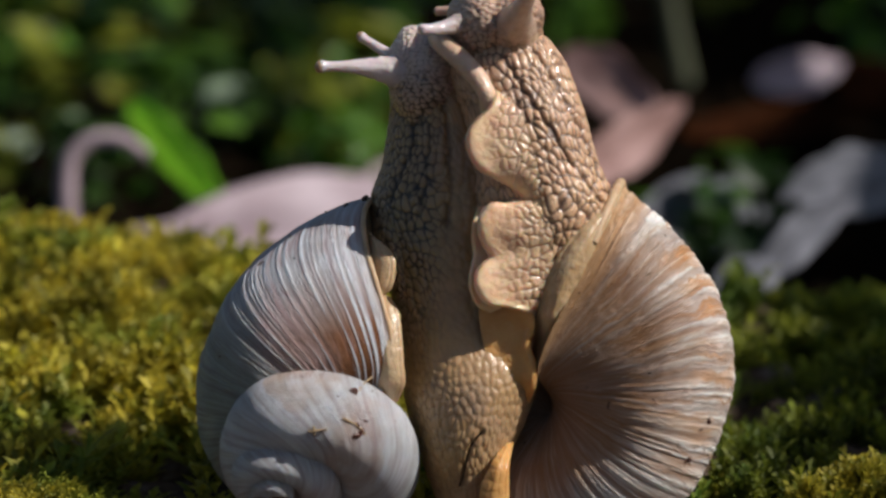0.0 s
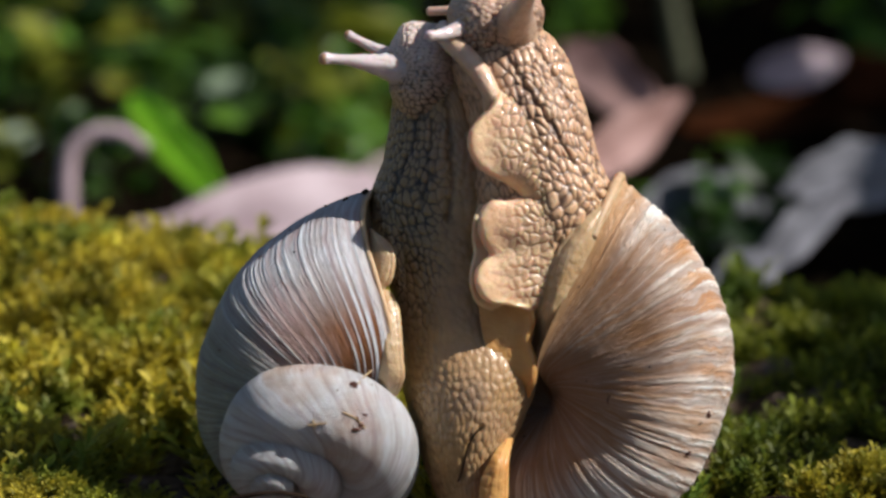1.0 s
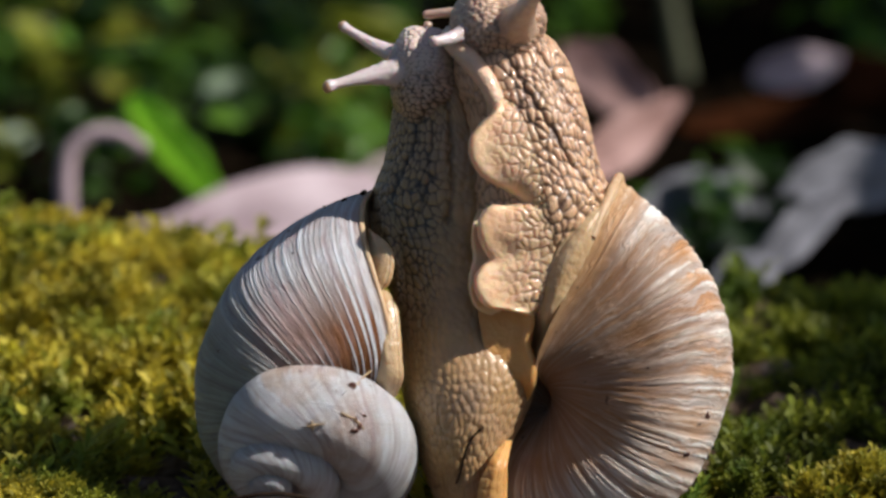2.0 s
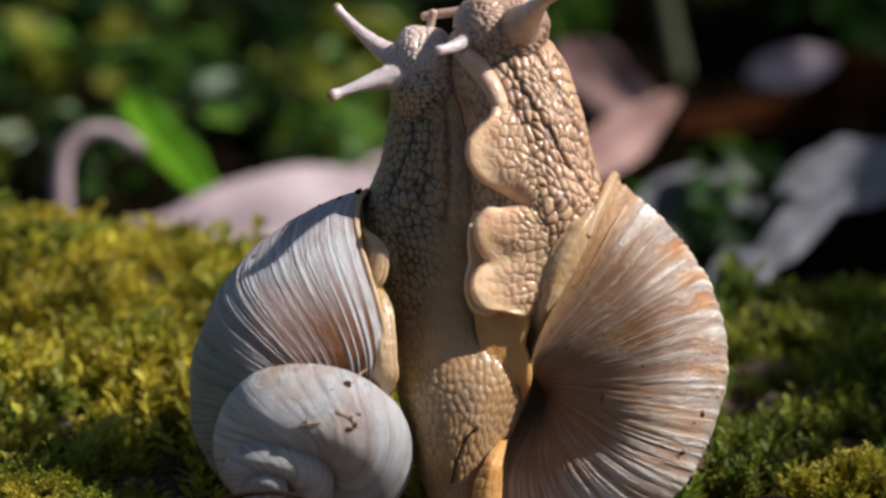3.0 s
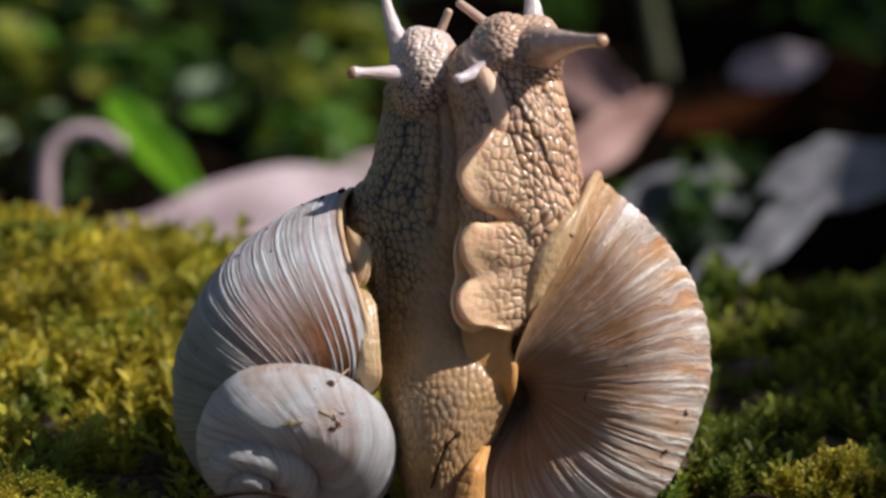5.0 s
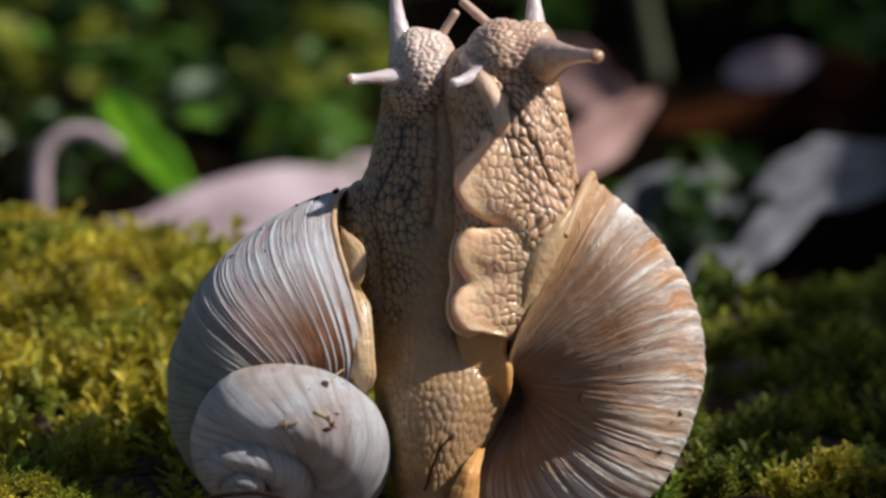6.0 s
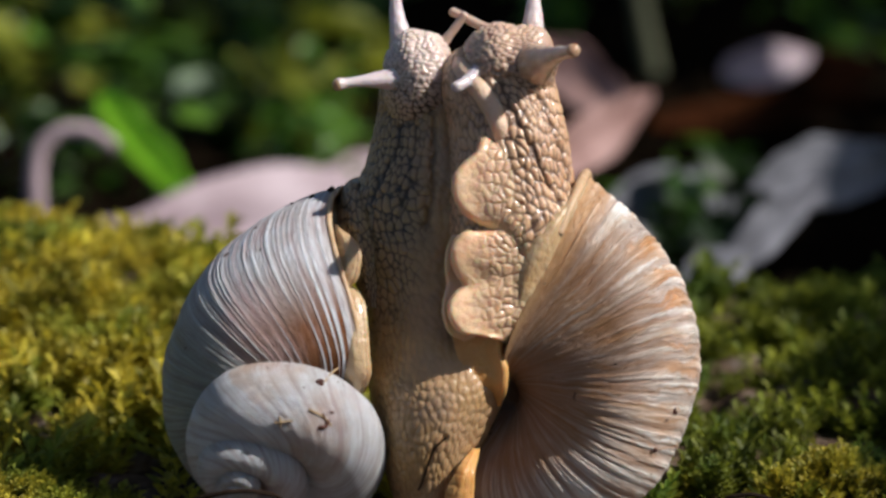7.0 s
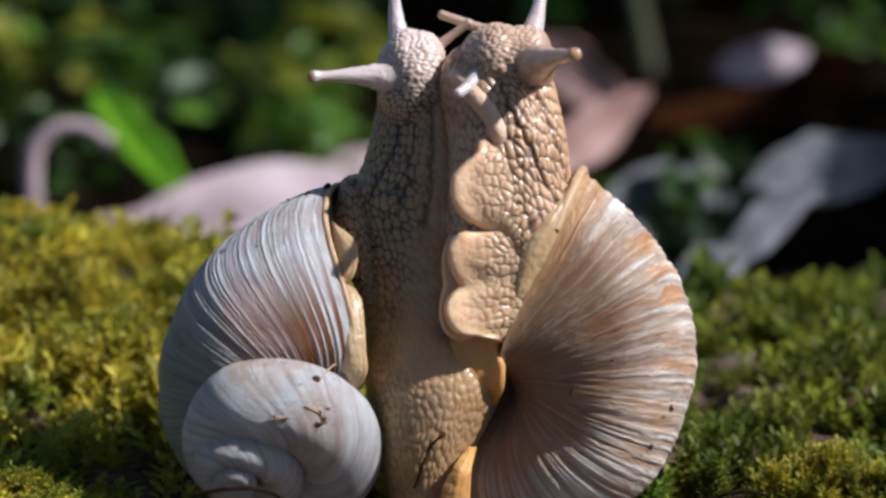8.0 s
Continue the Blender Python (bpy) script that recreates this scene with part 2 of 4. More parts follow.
def grid_normals(p, close_u=True):
    du = (np.roll(p, -1, 1) - np.roll(p, 1, 1)) if close_u else np.gradient(p, axis=1)
    dv = np.gradient(p, axis=0)
    n = np.cross(du, dv)
    return n / (np.linalg.norm(n, axis=-1, keepdims=True) + 1e-9)


def smooth_lines(levels, n, passes=3):
    """Rows resampled evenly along their first column, softened."""
    a = np.array(levels, float)
    order = np.argsort(a[:, 0])
    a = a[order]
    x = np.linspace(a[0, 0], a[-1, 0], n)
    out = [np.interp(x, a[:, 0], a[:, k]) for k in range(1, a.shape[1])]
    width = max(3, n // 18)
    ker = np.hanning(width + 2)[1:-1]
    ker /= ker.sum()
    for _ in range(passes):
        out = [np.convolve(np.pad(o, width // 2 + 1, mode="reflect", reflect_type="odd"), ker, "same")[width // 2 + 1:][:n] for o in out]
    return x, out


def hash2(i, j, seed):
    h = np.sin(i * 127.1 + j * 311.7 + seed * 74.7) * 43758.5453
    g = np.sin(i * 269.5 + j * 183.3 + seed * 31.3) * 28001.8384
    return h - np.floor(h), g - np.floor(g)


def cells(x, y, seed=0.0, period=None, both=False):
    """How far each point lies from the seam between two cells of an uneven net, 0 in the seam."""
    ix, iy = np.floor(x), np.floor(y)
    f1, f2 = np.full(x.shape, 9.0), np.full(x.shape, 9.0)
    for dx in (-1, 0, 1):
        for dy in (-1, 0, 1):
            cx, cy = ix + dx, iy + dy
            hx, hy = hash2(np.mod(cx, period) if period else cx, cy, seed)
            d = np.hypot(cx + 0.04 + 0.92 * hx - x, cy + 0.04 + 0.92 * hy - y)
            f2 = np.where(d < f1, f1, np.minimum(f2, d))
            f1 = np.minimum(f1, d)
    return (f2 - f1, f1) if both else f2 - f1


def wobble(x, y, seed=0.0):
    """Soft value noise, -1 to 1."""
    ix, iy = np.floor(x), np.floor(y)
    fx, fy = x - ix, y - iy
    fx, fy = fx * fx * (3 - 2 * fx), fy * fy * (3 - 2 * fy)
    v = [hash2(ix + a, iy + b, seed)[0] for a in (0, 1) for b in (0, 1)]
    return 2 * ((v[0] * (1 - fy) + v[1] * fy) * (1 - fx) + (v[2] * (1 - fy) + v[3] * fy) * fx) - 1


def near_line(u, v, line):
    best = np.full(u.shape, 99.0)
    for (a, b), (c, d) in zip(line, line[1:]):
        l2 = (c - a) ** 2 + (d - b) ** 2
        s = np.clip(((u - a) * (c - a) + (v - b) * (d - b)) / l2, 0, 1)
        best = np.minimum(best, np.hypot(u - a - s * (c - a), v - b - s * (d - b)))
    return best


def stem_mesh(name, points, r0, r1, m=14, n=50):
    a = np.array(points, float)
    d = np.concatenate([[0], np.cumsum(np.linalg.norm(np.diff(a, axis=0), axis=1))])
    t = np.linspace(0, d[-1], n)
    c = np.stack([np.interp(t, d, a[:, k]) for k in range(3)], -1)
    for _ in range(6):
        c[1:-1] = (c[:-2] + 2 * c[1:-1] + c[2:]) / 4
    tan = np.gradient(c, axis=0)
    tan /= np.linalg.norm(tan, axis=1, keepdims=True)
    side = np.cross(tan, [0.31, 0.9, 0.3])
    side /= np.linalg.norm(side, axis=1, keepdims=True)
    up = np.cross(tan, side)
    ang = np.linspace(0, 2 * np.pi, m, endpoint=False)
    r = np.linspace(r0, r1, n)[:, None, None] * (1 + 0.12 * wobble(t[:, None] / r0 * 0.3 + 0 * ang, np.cos(ang)[None] * 2 + 0 * t[:, None], 2))[..., None]
    p = c[:, None] + r * (side[:, None] * np.cos(ang)[None, :, None] + up[:, None] * np.sin(ang)[None, :, None])
    return mesh_of(name, p.reshape(-1, 3), grid_faces(n, m))


# ---- snails ----
def column(name, levels, size, amp, seed, tone, furrows=(), n=260, m=300, power=2.1):
    """Soft upright body: levels of height, left side, right side, middle depth, half depth (mm)."""
    v, (left, right, mid, deep) = smooth_lines(levels, n)
    a = np.linspace(0, 2 * np.pi, m, endpoint=False)
    ca, sa = np.cos(a), np.sin(a)
    ca, sa = np.sign(ca) * np.abs(ca) ** (2 / power), np.sign(sa) * np.abs(sa) ** (2 / power)
    cx, hx = (left + right)[:, None] / 2, (right - left)[:, None] / 2
    end = np.ones(n)
    k = n // 14
    t = np.linspace(0, 1, k)
    end[:k], end[-k:] = np.sqrt(1 - (1 - t) ** 2) + 0.01, np.sqrt(1 - t ** 2) + 0.01
    p = np.stack([cx + hx * ca * end[:, None], np.repeat(v[:, None], m, 1), mid[:, None] + deep[:, None] * sa * end[:, None]], -1)
    normal = grid_normals(p)
    if (normal[n // 2, 0, 0]) < 0:
        normal = -normal
    around = np.cumsum(np.linalg.norm(np.diff(p, axis=1, append=p[:, :1]), axis=-1), 1)
    mean = around[n // 2, -1]
    count = max(6, round(mean / size))
    x = a[None] / (2 * np.pi) * count + 0 * p[..., 0]
    y = v[:, None] / (size * 1.35) + 0 * p[..., 0]
    wx = 0.45 * wobble(p[..., 0] / 3, p[..., 1] / 3, seed)
    c, f = cells(x + wx, y + 0.35 * wobble(p[..., 0] / 2.5, p[..., 1] / 2.5, seed + 3), seed, None, True)
    fine = cells((x + wx) * 2.1, y * 2.1, seed + 9)
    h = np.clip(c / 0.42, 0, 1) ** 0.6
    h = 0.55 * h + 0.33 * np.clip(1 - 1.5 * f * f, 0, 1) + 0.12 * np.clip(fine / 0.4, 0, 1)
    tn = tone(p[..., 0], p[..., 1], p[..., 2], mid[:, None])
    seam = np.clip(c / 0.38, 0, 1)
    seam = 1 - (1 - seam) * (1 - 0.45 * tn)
    lift = amp * (h - 0.6) * (1 - 0.5 * tn) + 0.35 * wobble(p[..., 0] / 5, p[..., 1] / 6, seed + 5)
    front = p[..., 2] > mid[:, None] - 2
    for depth, wide, line in furrows:
        g = np.exp(-(near_line(p[..., 0] + 0.25 * wobble(p[..., 0], p[..., 1], 2), p[..., 1], line) / wide) ** 2) * front
        lift = lift - depth * g
        # furrows take the dark groove colour as well as the relief
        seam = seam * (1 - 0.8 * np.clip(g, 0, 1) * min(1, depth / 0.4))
    p = p + normal * lift[..., None]
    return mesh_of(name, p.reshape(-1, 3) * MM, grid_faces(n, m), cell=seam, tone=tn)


def bulb(name, centre, half, size, amp, seed, tone, n=110, m=170, lean=0.0):
    """Rounded head with fine warty skin."""
    e = np.linspace(-1.54, 1.54, n)[:, None]
    a = np.linspace(0, 2 * np.pi, m, endpoint=False)[None]
    d = np.stack([np.cos(e) * np.cos(a), np.sin(e) + 0 * a, np.cos(e) * np.sin(a)], -1)
    d = np.sign(d) * np.abs(d) ** 0.9
    lump = 1 + 0.10 * wobble(d[..., 0] * 2 + 5, d[..., 1] * 2 + d[..., 2], seed)
    p = d * np.array(half) * lump[..., None]
    p[..., ::2] *= (1 - 0.28 * np.clip(-d[..., 1:2], 0, 1) ** 1.5)
    p[..., 0] += lean * p[..., 1]
    q = p / size
    c = cells(q[..., 0] + 0.4 * wobble(q[..., 0], q[..., 1], seed) + q[..., 2] * 0.45, q[..., 1] * 1.5 - q[..., 2] * 0.35, seed, None, True)
    c, f = c
    h = 0.6 * np.clip(c / 0.42, 0, 1) ** 0.6 + 0.4 * np.clip(1 - 1.5 * f * f, 0, 1)
    tn = tone(p[..., 0], p[..., 1])
    p = p + d * (amp * (h - 0.5))[..., None] + np.array(centre)
    return mesh_of(name, p.reshape(-1, 3) * MM, grid_faces(n, m), cell=np.clip(c / 0.38, 0, 1), tone=tn)


def tentacle_mesh(name, length, tip, root, bend=0.0, knob=1.25, n=90, m=48, seed=0):
    """Tip at the origin, running along -x."""
    s = np.linspace(0, 1, n)
    r = tip + (root - tip) * s ** 2.1
    k = np.exp(-((s * length - tip * 0.9) / (tip * 1.1)) ** 2)
    r = r * (1 + (knob - 1) * k)
    r *= np.sqrt(np.clip(1 - (1 - np.clip(s * length / (tip * 1.0), 0, 1)) ** 2, 0, 1)) + 0.02
    a = np.linspace(0, 2 * np.pi, m, endpoint=False)[None]
    rr = r[:, None] * (1 + 0.05 * wobble(np.cos(a) * 3 + 7 + 0 * r[:, None], s[:, None] * length * 1.3 + np.sin(a), seed))
    p = np.stack([-(s * length)[:, None] + 0 * a, bend * length * (np.sin(np.pi * s) ** 1)[:, None] + rr * np.cos(a), rr * np.sin(a)], -1)
    x, y = p[..., 0] / 0.8 + wobble(p[..., 0], p[..., 1], seed), (a + 0 * p[..., 0]) * np.maximum(r, 0.6)[:, None] / 0.8
    c = np.clip(cells(x, y, seed) / 0.4, 0, 1) ** 0.6
    near = np.clip((s - 0.55) / 0.4, 0, 1)[:, None] * (root > 1.2)
    p[..., 1] += 0.22 * near * (c - 0.6) * np.cos(a)
    p[..., 2] += 0.22 * near * (c - 0.6) * np.sin(a)
    return mesh_of(name, p.reshape(-1, 3) * MM, grid_faces(n, m), cell=1 - (1 - c) * (0.15 + 0.85 * near), tone=1 - near + 0 * c)


def shell_point(q, th, ph):
    n = th / (2 * np.pi)
    late = np.maximum(n, -1.2)
    r = np.exp(np.log(q["W"]) * late + q["k2"] * late * late + np.log(q["early"]) * (n - late))
    s = np.clip(1 + n / 0.75, 0, 1)
    s = s * s * (3 - 2 * s)
    wide, tall, drop = q["a"] * (1 + q["fa"] * s), q["b"] * (1 + q["fb"] * s), q["T"] + q["ft"] * s
    return r, 1 + q["fc"] * s, wide, tall, drop


def hump(q, ph):
    """Height round the whorl's section: rounded above, flatter below towards the navel."""
    s, c = np.sin(ph), np.cos(ph)
    low = np.where(c < 0, np.abs(s) ** q["plane"], np.abs(s))
    return np.where(s < 0, -q["flat"] * low, s)


def shell_surface(q, th, ph, swell=1.0, lift=0.0):
    th = th + q["slant"][0] * np.sin(ph) + q["slant"][1] * np.cos(ph)
    r, c, wide, tall, drop = shell_point(q, th, ph)
    wide = wide * np.where((np.sin(ph) < 0) & (np.cos(ph) < 0), 1 + (q["navel"] - 1) * np.abs(np.cos(ph)), 1.0)
    rad = r * (c + wide * swell * np.cos(ph)) + lift * np.cos(ph)
    z = r * (-drop + tall * swell * hump(q, ph)) + lift * np.sin(ph)
    early = np.clip((-th / (2 * np.pi) - 1.25) / 0.95, 0, 1)
    early = early * early * (3 - 2 * early) + 0 * ph
    lean = Euler((q["rx"], q["ry"], q["rz"])).to_matrix().transposed() @ Vector(q["lean"])
    return np.stack([rad * np.cos(-th), rad * np.sin(-th), z], -1) * q["s"] + early[..., None] * np.array(lean)


def shell_parts(q, turns, seed, mat, parent, label):
    """The coiled shell with its thickened lip, and the mantle that fills the mouth."""
    n, m = 1480, 150
    th = np.concatenate([np.linspace(-turns * 2 * np.pi, -0.62 * 2 * np.pi, 380, endpoint=False), np.linspace(-0.62 * 2 * np.pi, 0, 1100)])[:, None]
    ph = np.linspace(-np.pi, np.pi, m, endpoint=False)[None]
    arc = (th / (2 * np.pi)) * 60
    bend = 0.5 * wobble(arc * 0.3 + 0 * ph, ph * 2, seed)
    fine = wobble(arc * q["count"] + bend, ph * q["split"] + 10.1 + 0 * th, seed) + 0.3 * wobble(arc * 1.2 + bend, ph * 1.3 + 0 * th, seed + 8)
    ribs = 0.45 * fine + 1.0 * wobble(arc * 0.45 + 0 * ph, ph * 0.6 + 0 * th, seed + 4)
    r = shell_point(q, th, ph)[0]
    outer = shell_surface(q, th, ph, 1.0, (q["rib"] * ribs + q["flare"] * np.clip(1 + th / (q["roll"] * 1.3), 0, 1) ** 2) * r * np.clip(1 - (-1.3 - ph) / 1.2, 0.25, 1))
    k = 12
    t = np.linspace(0, 1, k)[:, None]
    turn = np.sin(t * np.pi)
    rim = shell_surface(q, 0.018 * turn + 0 * ph, ph, 1.0 - 0.075 * t + 0.022 * turn)
    ti = np.linspace(-0.01, -1.6, 40)[:, None]
    inner = shell_surface(q, ti + 0 * ph, ph, 0.92)
    p = np.concatenate([outer, rim, inner], 0)
    g = np.concatenate([th + 0 * ph, 0 * rim[..., 0], ti + 0 * ph], 0)
    edge = np.clip(1.25 + g / q["roll"], 0, 1) * 0.8
    edge[n:] = 0.85
    turn_on = np.repeat(ph, len(p), 0)
    young = np.clip(1 + g / q["fresh"], 0, 1) ** 0.5 * q["worn"] * (np.exp(-((turn_on + 0.5) / 0.55) ** 2) * np.clip(-g * 3.5, 0, 1) if q["rim_spots"] else 0.10 + 0.95 * np.clip((turn_on - 0.15) / 0.75, 0, 1))
    crest = np.concatenate([fine, 0 * rim[..., 0] + 0.5, 0 * inner[..., 0] + 0.5], 0)
    me = mesh_of("shell", p.reshape(-1, 3) * MM, grid_faces(len(p), m), growth=g, around=turn_on, rim=edge, young=young, crest=crest * 0.4 + 0.5)
    place = Matrix.LocRotScale(Vector((q["u"], q["v"], q["w"])) * MM, Euler((q["rx"], q["ry"], q["rz"])), None)
    ob = part("shell", me, mat, parent, label)
    ob.matrix_local = place
    # thick lip round the mouth
    if not q["rim_spots"]:
        ring = shell_surface(q, 0.0 + 0 * ph, ph, 0.985)[0]
        lip = part("lip", stem_mesh("lip", np.concatenate([ring, ring[:2]]) * MM, 0.00042, 0.00042, 12, 200), LIP, parent, "thickened tan shell lip")
        lip.matrix_local = place
    else:
        bow = np.linspace(0.45, -1.6, 60)[None]
        ring = shell_surface(q, 0.004 + 0 * bow, bow, 1.0, q["flare"])[0]
        lip = part("lip", stem_mesh("lip", ring * MM, 0.0008, 0.0007, 14, 140), LIP, parent, "rolled tan shell lip")
        lip.matrix_local = place
    # mantle
    kk = 30
    f = np.linspace(0, 1, kk)[:, None]
    ring = shell_surface(q, -0.10 + 0 * ph, ph, 0.925)[0]
    mid = ring.mean(0)
    ahead = shell_surface(q, 0.05 + 0 * ph, ph, 0.9)[0].mean(0) - mid
    ahead /= np.linalg.norm(ahead)
    p = mid + (ring[None] - mid) * (1 - f[..., None])
    p = p + ahead * (q["bulge"] * np.sqrt(np.clip(1 - (1 - f) ** 2.2, 0, 1)) * (1 + 0.25 * np.sin(5 * ph + seed) * (1 - f)))[..., None]
    p = p + (0.35 * wobble(p[..., 0] / 1.6, p[..., 1] / 1.6 + p[..., 2], seed))[..., None] * ahead
    mantle = part("mantle", mesh_of("mantle", p.reshape(-1, 3) * MM, grid_faces(kk, m)), MANTLE, parent, "moist yellowish mantle collar")
    mantle.matrix_local = place
    return ob


def pt(x, y):
    """Millimetres in the snails' frame from the drawing grid of 0.08 mm."""
    return (x - 784) * 0.08, (441 - y) * 0.08


def lv(y, left, right, mid, deep):
    return pt(0, y)[1], pt(left, 0)[0], pt(right, 0)[0], mid, deep


def line_of(*xy):
    return [pt(x, y) for x, y in xy]


def frill_mesh(name, edge, root, thick, seed, n=240, puff=0.7, skin=1.0, lead=0.0):
    """A fleshy fold: rounded free edge, running back to its root line. Rows of x, y, w."""
    def dense(rows):
        a = np.array([(*pt(x, y), w) for x, y, w in rows])
        d = np.concatenate([[0], np.cumsum(np.linalg.norm(np.diff(a[:, :2], axis=0), axis=1))])
        t = np.linspace(0, d[-1], n)
        # Catmull-Rom
        out = []
        for k in range(3):
            slope = np.gradient(a[:, k], d)
            i = np.clip(np.searchsorted(d, t) - 1, 0, len(d) - 2)
            h = d[i + 1] - d[i]
            s = (t - d[i]) / h
            out.append((2 * s**3 - 3 * s**2 + 1) * a[i, k] + (s**3 - 2 * s**2 + s) * h * slope[i] + (3 * s**2 - 2 * s**3) * a[i + 1, k] + (s**3 - s**2) * h * slope[i + 1])
        return np.stack(out, -1)
    e, b = dense(edge), dense(root)
    e[:, 2] += 0.15 * (n > 180) * wobble(np.arange(n) / n * 12, np.zeros(n), seed + 7)
    ends = np.sqrt(np.clip(np.minimum(np.linspace(0, 1, n), np.linspace(1, 0, n)) * 14, 0.03, 1))
    across = b - e
    across /= np.linalg.norm(across, axis=1, keepdims=True)
    up = np.array([0.0, 0.0, 1.0])
    rows = []
    th = thick * ends * (1 + lead * np.exp(-(np.linspace(0, 1, n) / 0.16) ** 2))
    for a in np.linspace(-0.5 * np.pi, 0.5 * np.pi, 18):
        rows.append(e + across * (th * (1 - np.cos(a)))[:, None] + up * (th * np.sin(a))[:, None])
    top = rows[-1]
    for s in np.linspace(0.04, 1, 40):
        dip = -0.22 * np.sin(np.pi * s / 0.5) if s < 0.5 else 0.0
        rows.append(top + (b - top) * s + up * ((puff * np.sin(np.pi * s ** 0.8) + dip * thick) * ends)[:, None])
    p = np.stack(rows, 1)
    x, y = p[..., 0] / 1.1, p[..., 1] / 1.4
    c = np.clip(cells(x + 0.3 * wobble(x, y, seed), y, seed) / 0.4, 0, 1) ** 0.6
    far = np.clip((np.arange(p.shape[1]) - 23) / 19, 0, 1)[None] ** 0.9
    nm = grid_normals(p, False)
    nm = np.where(nm[..., 2:] < 0, -nm, nm)
    amp = 0.05 + 0.22 * far * skin
    p = p + nm * (amp * (c - 0.6) + 0.12 * wobble(p[..., 0] / 1.8, p[..., 1] / 1.8, seed + 2))[..., None]
    tone = 1 - 0.95 * far * skin + 0 * c
    c = 1 - (1 - c) * np.clip(far * 0.85 * skin, 0, 1)
    return mesh_of(name, p.reshape(-1, 3) * MM, grid_faces(n, p.shape[1], False), cell=c, tone=tone)


# the two coiled shells
SHAPE_L = dict(w=16.0, W=2.3288, a=0.7262, b=0.7894, T=1.2983, s=14.6019, rx=0.5555, ry=-0.6444, rz=0.6021, u=-19.6849, v=-36.313, fc=-0.2344, fa=-0.0493, fb=0.5849, ft=1.0798, k2=0.3032,
               early=2.3, slant=(0.2504, -0.4639), lean=(-4.6, 1.2, 0.8), bulge=2.5, fresh=1.3, worn=1.2, rim_spots=False, rib=0.015, flat=1.0, plane=1.0, navel=1.0, roll=0.07, flare=0.0, count=7.5, split=0.4)
SHAPE_R = dict(W=3.1352, a=0.5444, b=0.7194, T=1.1445, s=20.23, rx=2.752, ry=0.2525, rz=1.1375, u=20.14, v=-29.02, w=-15.6,
               fc=0, fa=0, fb=0, ft=0, k2=0, bulge=3.0, fresh=2.3, worn=0.95, rim_spots=True, rib=0.021, flat=0.9079, plane=0.35, navel=1.7774, lean=(0, 0, 0), roll=0.15, flare=0.035, count=5.5, split=0.9, early=1.75, slant=(0.102, 0.0668))

snail_l = tagged(new("snail"), "Roman snail with grey-white shell rearing against its mate", "snail", "pair of mating snails")
snail_r = tagged(new("snail"), "Roman snail with cream and tan shell rearing upright on moss", "snail", "pair of mating snails")
for s in (snail_l, snail_r):
    s.matrix_world = FRAME

shell_parts(SHAPE_L, 4.2, 1.0, SHELL_L, snail_l, "weathered grey-white shell with brown growth lines")
shell_parts(SHAPE_R, 3.6, 7.0, SHELL_R, snail_r, "cream shell with tan radial bands")


def tone_left(u, v, w, mid):
    sole = np.clip((u - pt(752, 0)[0] - 0.6 * wobble(u / 2, v / 2, 6)) / 4.5, 0, 1) * (1 - 0.55 * np.clip((-16 - v) / 3, 0, 1))
    low = np.clip((-1 - v) / 12, 0, 1) * (0.55 - 0.2 * np.clip((-16 - v) / 3, 0, 1))
    return np.clip(0.85 * sole + low + 0.12 * wobble(u / 3, v / 3, 4), 0, 1)


def tone_right(u, v, w, mid):
    return np.clip(0.35 * np.clip((pt(900, 0)[0] - u) / 6, 0, 1) + 0.12 * wobble(u / 3, v / 3, 8), 0, 1)


body_l = part("body", column("body", (
    lv(112, 715, 810, -3, 5.6), lv(150, 692, 840, -3.4, 7.4), lv(200, 692, 890, -4, 8), lv(300, 678, 925, -4.4, 9.5),
    lv(350, 655, 935, -4.6, 10), lv(400, 660, 945, -4.2, 10), lv(450, 668, 945, -3.6, 10), lv(500, 682, 945, -2.8, 10), lv(560, 700, 946, -1, 10),
    lv(630, 706, 950, 2, 10), lv(690, 714, 948, 3, 10), lv(750, 728, 930, 3, 9.5), lv(800, 742, 908, 3, 9),
    lv(882, 768, 896, 2, 8), lv(960, 795, 880, 0, 7)), 1.08, 0.54, 2.0, tone_left,
    ((0.45, 0.5, line_of((770, 120), (790, 200), (800, 330), (790, 400))), (0.4, 0.3, line_of((735, 190), (730, 260), (700, 330), (690, 360))),
     (0.3, 0.25, line_of((760, 220), (755, 320), (730, 420))), (0.5, 0.22, line_of((855, 755), (835, 775), (825, 800), (815, 850))))), SKIN_L, snail_l,
    "grey-brown warty body with pale tail")
neck = part("neck", column("neck", (
    lv(332, 682, 708, -6, 3.5), lv(365, 664, 725, -5.5, 6), lv(420, 660, 735, -4.6, 8), lv(500, 680, 745, -3.4, 8), lv(570, 704, 750, -2, 6)), 1.08, 0.5, 15.0, lambda u, v, w, mid: 0.12 + 0.1 * wobble(u / 3, v / 3, 4), n=110, m=150), SKIN_L, snail_l,
    "grey-brown warty skin at the mouth of the shell")
